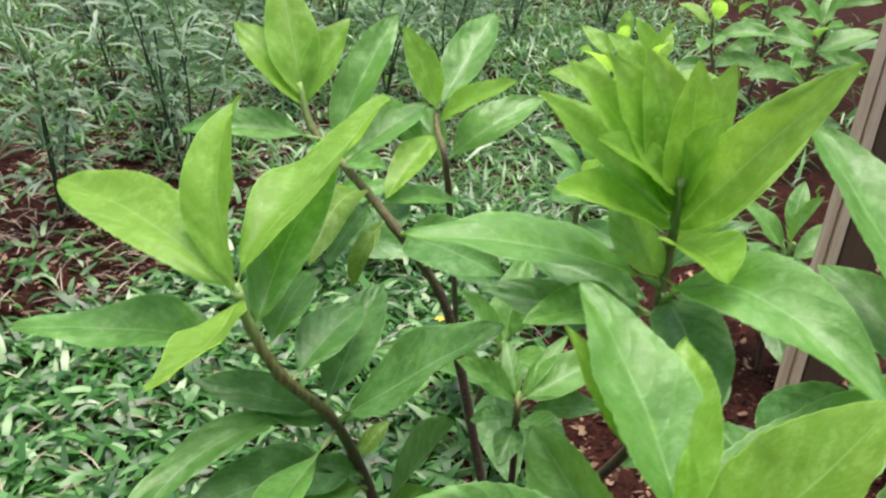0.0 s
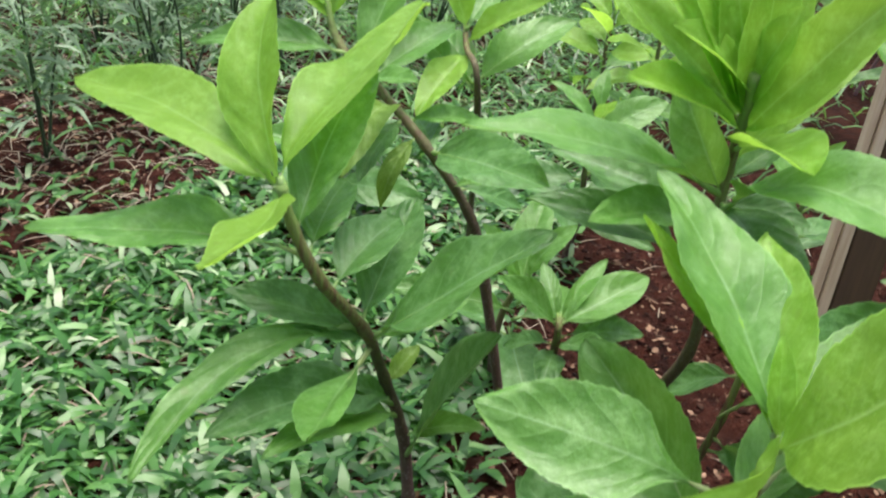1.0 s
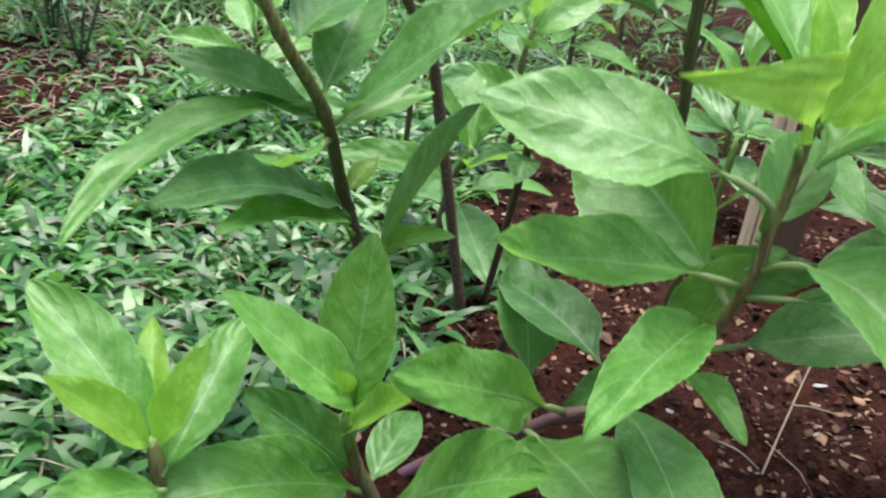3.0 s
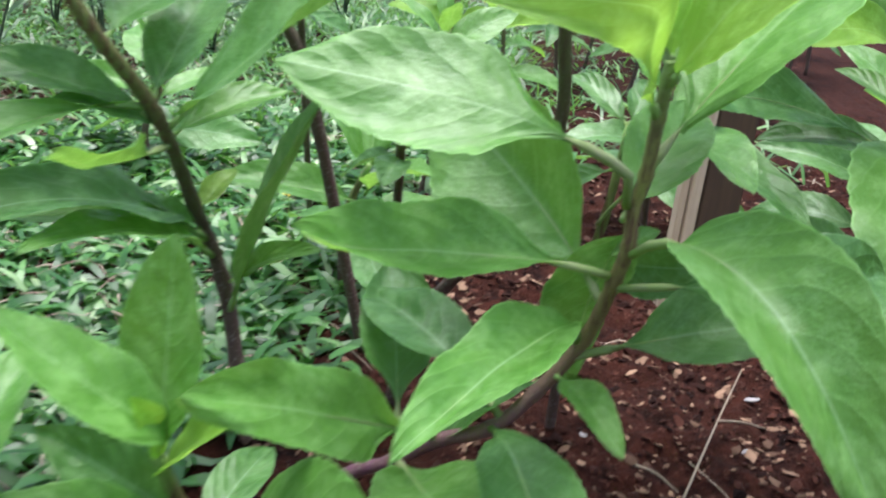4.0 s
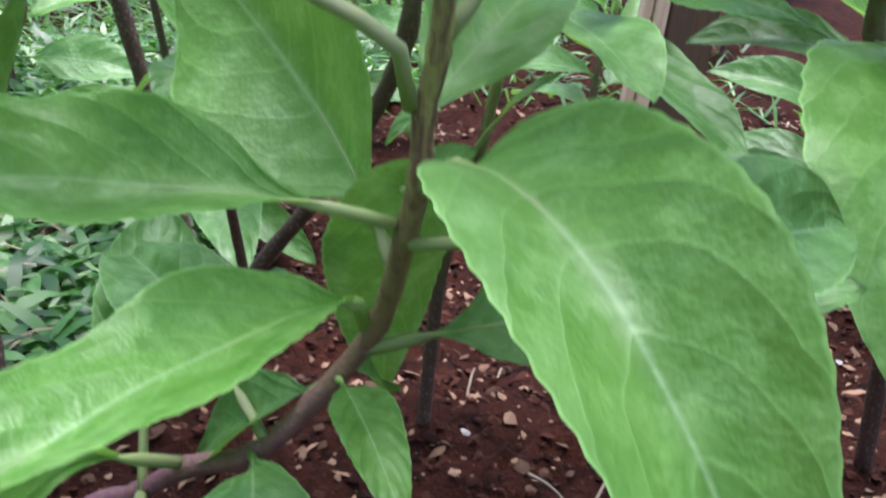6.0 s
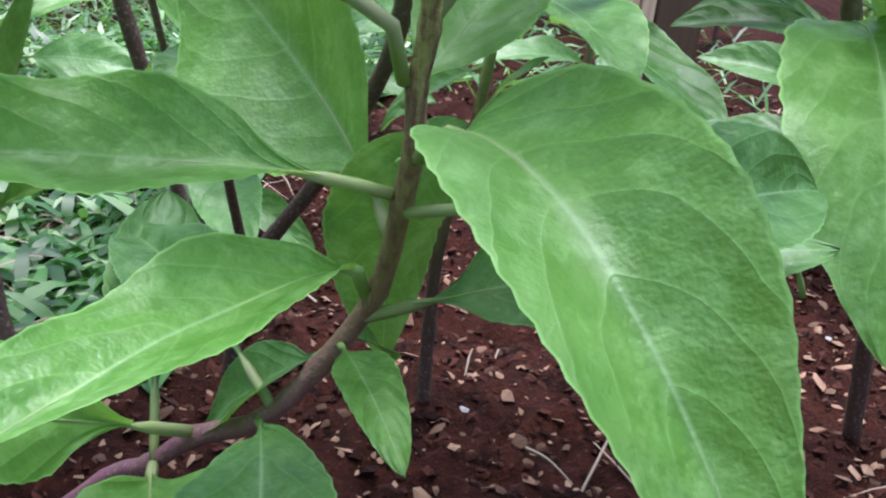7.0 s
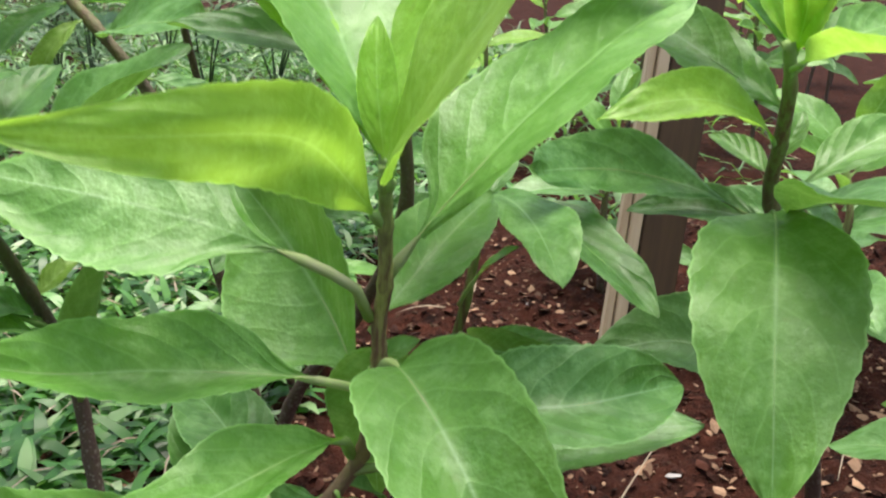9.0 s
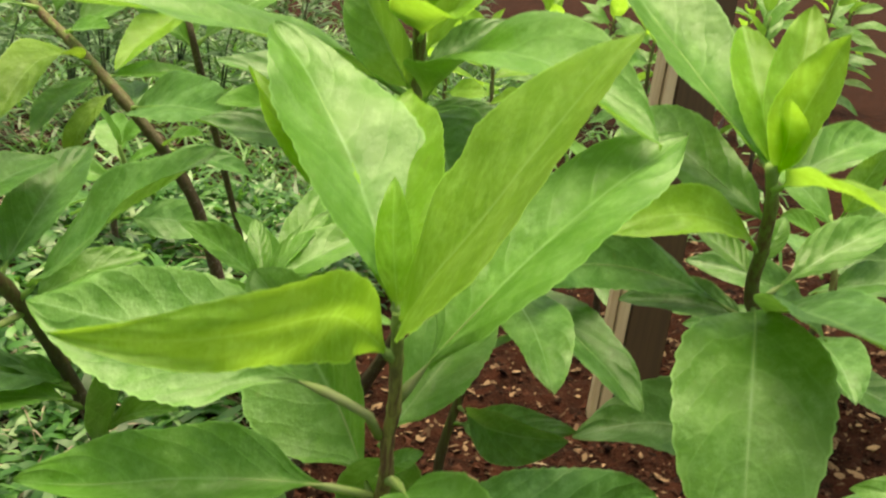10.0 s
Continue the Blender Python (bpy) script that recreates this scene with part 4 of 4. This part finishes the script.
def grown_shrub(x, y, tall, count, rnd, label, ages, spread=1.0, lean=(0.0, 0.0)):
    """A shrub farther off: leaves in a spiral up a leaning stem, the youngest on top."""
    z0 = height(x, y)
    top = Vector((x + lean[0], y + lean[1], z0 + tall))
    foot = Vector((x, y, z0))
    pts = [foot + (top - foot) * k + Vector((rnd.uniform(-1, 1), rnd.uniform(-1, 1), 0)) * 0.012 * (k > 0) for k in (0, 0.35, 0.7, 1)]
    root = shrub((label, 0.005, 0.003), *[tuple(p) for p in pts])
    for i in range(count):
        k = 0.28 + 0.72 * (i + 1) / count
        p = foot + (top - foot) * k
        a = 2.4 * i + rnd.uniform(-0.4, 0.4)
        el = radians(-15 + 75 * max(0.0, (k - 0.35) / 0.65) ** 1.5 + rnd.uniform(-14, 14))
        ln = (0.15 - 0.055 * max(0.0, k - 0.75) / 0.25) * rnd.uniform(0.75, 1.1) * spread
        tip = p + ln * Vector((math.cos(a) * math.cos(el), math.sin(a) * math.cos(el), math.sin(el)))
        tip.z = max(tip.z, height(tip.x, tip.y) + 0.01)
        age = ages[min(2, int(3 * max(0.0, k - 0.3) / 0.7))]
        leaf(root, tuple(p), tuple(tip), rnd.uniform(0.32, 0.46), rnd.uniform(-20, 20), rnd.uniform(0.04, 0.12), rnd.uniform(10, 26), age, 0.12)
    return root


# ---- shrubs and weeds farther off ----
FAR = random.Random(21)
for x, y, tall, count, label, ages, lean in (
    (0.479, 2.255, 0.36, 16, "leafy green shrub beside the plank", ("old", "mid", "mid"), (-0.03, -0.04)),
    (0.694, 2.888, 0.42, 18, "bushy green shrub farther along the bed", ("old", "mid", "young"), (0.02, 0.0)),
    (0.065, 2.390, 0.30, 14, "green shrub with reddish lower leaves", ("old", "mid", "young"), (-0.05, 0.0)),
    (0.287, 2.938, 0.40, 18, "bushy green shrub farther along the bed", ("mid", "mid", "young"), (0.05, 0.0)),
    (0.799, 3.092, 0.45, 18, "bushy green shrub farther along the bed", ("mid", "mid", "young"), (0.0, 0.0)),
    (-0.048, 1.925, 0.28, 14, "low bright shrub at the turf's edge", ("mid", "young", "young"), (-0.02, 0.0)),
    (0.216, 2.276, 0.32, 14, "green shrub behind the tall one", ("old", "mid", "mid"), (0.03, 0.0)),
    (0.518, 1.214, 0.34, 15, "dark green shrub at the side of the bed", ("old", "old", "mid"), (0.0, -0.02)),
    (0.722, 1.688, 0.40, 16, "dark green shrub at the side of the bed", ("old", "mid", "mid"), (0.0, 0.0)),
    (0.174, 1.295, 0.20, 12, "small dark shrub close to the soil", ("old", "old", "mid"), (0.0, 0.0)),
    (-0.124, 1.364, 0.24, 12, "small dark shrub close to the soil", ("old", "old", "mid"), (0.02, 0.0)),
    (-0.481, 1.342, 0.16, 9, "small green shoot in the turf", ("old", "mid", "mid"), (0.0, 0.0)),
    (-0.151, 1.000, 0.13, 9, "small green shoot in the turf", ("old", "mid", "mid"), (0.02, 0.0)),
    (0.139, 2.714, 0.34, 15, "bushy green shrub farther along the bed", ("mid", "mid", "young"), (0.02, 0.0)),
    (0.449, 2.749, 0.40, 16, "shrub with a bare purple twig and green leaves", ("old", "mid", "mid"), (0.10, 0.0)),
    (0.571, 3.345, 0.42, 16, "bushy green shrub farther along the bed", ("mid", "young", "young"), (0.0, 0.0)),
    (0.882, 3.440, 0.45, 16, "bushy green shrub farther along the bed", ("mid", "mid", "young"), (0.0, 0.0)),
    (0.165, 3.511, 0.38, 15, "bushy green shrub farther along the bed", ("mid", "mid", "young"), (0.0, 0.0)),
    (-0.170, 2.047, 0.26, 12, "low bright shrub at the turf's edge", ("mid", "young", "young"), (0.02, 0.0)),
    (0.423, 0.714, 0.28, 12, "dark green shrub at the side of the bed", ("old", "mid", "mid"), (0.04, 0.0)),
    (0.363, 1.091, 0.24, 11, "small dark shrub close to the soil", ("old", "old", "mid"), (0.02, 0.0)),
):
    grown_shrub(x, y, tall, count, FAR, label, ages, 0.9, lean)


def dry_twig(points, label):
    line = smooth_line(points, 4)
    v, f, uv = tube(line, [0.0011 - 0.0006 * k / (len(line) - 1) for k in range(len(line))], 5)
    tagged(new("dry_twig", mesh_from("dry_twig", v, f, STRAW, uv)), label, "twig")


dry_twig([(0.145, 0.676, -0.004), (0.186, 0.783, 0.018), (0.215, 0.857, 0.030)], "thin dry straw stalk leaning over the red soil")
dry_twig([(0.186, 0.783, 0.018), (0.203, 0.780, 0.021), (0.221, 0.777, 0.020)], "short green-grey stalk lying across a dry straw")
dry_twig([(0.119, 0.725, 0.004), (0.132, 0.703, 0.012), (0.145, 0.682, 0.012)], "single blade of dry grass on the red soil")
dry_twig([(-0.02, 0.62, -0.002), (0.03, 0.60, 0.010), (0.07, 0.59, 0.004)], "thin dry straw stalk lying on the soil")


PETAL = plain("yellow_petal", (0.72, 0.52, 0.02), (0.85, 0.68, 0.05), 300, 0.55, 0.2, 0.0005, (0.9, 0.7, 0.05))


def build_flower(x, y):
    """A tiny five-petalled flower on a short stalk in the turf."""
    root = new("yellow_flower")
    z0 = height(x, y)
    root.matrix_world = pose(x, y, z0)
    tagged(root, "tiny yellow five-petalled flower standing in the turf", "flower")
    v, f, uv = tube([(0, 0, -0.004), (0.002, 0.001, 0.018), (0.001, -0.002, 0.036)], [0.0008, 0.0007, 0.0006], 6)
    part("flower_stalk", mesh_from("flower_stalk", v, f, PETIOLE, uv), root)
    for i in range(5):
        a = 2 * math.pi * i / 5
        d, s = Vector((math.cos(a), math.sin(a), 0)), Vector((-math.sin(a), math.cos(a), 0))
        c = Vector((0.001, -0.002, 0.036))
        verts = [c - s * 0.0008, c + s * 0.0008, c + d * 0.005 + s * 0.0028 + Vector((0, 0, 0.0016)), c + d * 0.0085 + Vector((0, 0, 0.0008)), c + d * 0.005 - s * 0.0028 + Vector((0, 0, 0.0016)), c + d * 0.0045 + Vector((0, 0, 0.0002))]
        part("petal", mesh_from("petal", verts, [(0, 1, 5), (1, 2, 5), (2, 3, 5), (3, 4, 5), (4, 0, 5)], PETAL), root)
    v, f, uv = tube([(0.001, -0.002, 0.0355), (0.001, -0.002, 0.0372), (0.001, -0.002, 0.0382)], [0.0016, 0.0015, 0.0004], 8)
    part("flower_centre", mesh_from("flower_centre", v, f, WOOD_EDGE, uv), root)


build_flower(-0.26, 1.20)


def weed_spray(x, y, tall, rnd):
    """A wispy weed: thin dark stems with side twigs and many narrow leaves."""
    root = new("wispy_weed")
    z0 = height(x, y)
    root.matrix_world = pose(x, y, z0)
    tagged(root, "wispy dark weed with thin stems and narrow leaves", "weed", "weeds beyond the turf")
    lv, lf = [], []

    def needle(p, d, ln, wd):
        s = d.cross(Vector((rnd.uniform(-1, 1), rnd.uniform(-1, 1), 0.6))).normalized() * wd * 0.5
        n0 = len(lv)
        droop = Vector((0, 0, -0.25 * ln))
        lv.extend([p - s * 0.4, p + s * 0.4, p + d * ln * 0.5 - s, p + d * ln * 0.5 + s, p + d * ln + droop])
        lf.extend([(n0, n0 + 1, n0 + 3, n0 + 2), (n0 + 2, n0 + 3, n0 + 4)])

    for i in range(rnd.randint(3, 5)):
        a = rnd.uniform(0, 6.3)
        out = rnd.uniform(0.05, 0.30) * tall
        top = Vector((math.cos(a) * out, math.sin(a) * out, tall * rnd.uniform(0.7, 1.1)))
        line = smooth_line([(0, 0, -0.01), top * 0.45 + Vector((rnd.uniform(-0.02, 0.02), rnd.uniform(-0.02, 0.02), 0.02)), top], 5)
        v, f, uv = tube(line, [0.0032 * (1 - 0.7 * k / (len(line) - 1)) for k in range(len(line))], 5)
        part("stem", mesh_from("stem", v, f, WEED_STEM, uv), root)
        for p in line[3:]:
            for _ in range(4):
                b = rnd.uniform(0, 6.3)
                e = rnd.uniform(-0.1, 0.9)
                d = Vector((math.cos(b) * math.cos(e), math.sin(b) * math.cos(e), math.sin(e)))
                q = p + d * rnd.uniform(0, 0.02)
                for _ in range(3):
                    needle(q, (d + Vector((rnd.uniform(-0.5, 0.5), rnd.uniform(-0.5, 0.5), rnd.uniform(-0.3, 0.4)))).normalized(), rnd.uniform(0.03, 0.075), rnd.uniform(0.004, 0.0085))
                    q = q + d * 0.02
    tagged(part("foliage", mesh_from("foliage", lv, lf, WEED), root, "narrow dull green leaves"), kind="stuff")


for x, y, tall in ((-0.943, 1.658, 0.42), (-1.212, 1.438, 0.38), (-0.837, 2.015, 0.40), (-1.258, 1.985, 0.42), (-1.593, 1.875, 0.45), (-1.108, 2.342, 0.4), (-0.646, 2.566, 0.36), (-1.708, 2.520, 0.45), (-1.45, 1.35, 0.34), (-1.098, 2.952, 0.4), (-1.060, 1.147, 0.22), (-0.951, 1.332, 0.36), (-0.831, 1.533, 0.40), (-1.043, 1.831, 0.42), (-0.923, 2.157, 0.38), (-0.706, 2.264, 0.3), (-0.577, 3.098, 0.34), (-0.936, 3.401, 0.4), (-1.605, 3.212, 0.45), (-0.337, 3.430, 0.35)):
    weed_spray(x, y, tall, FAR)
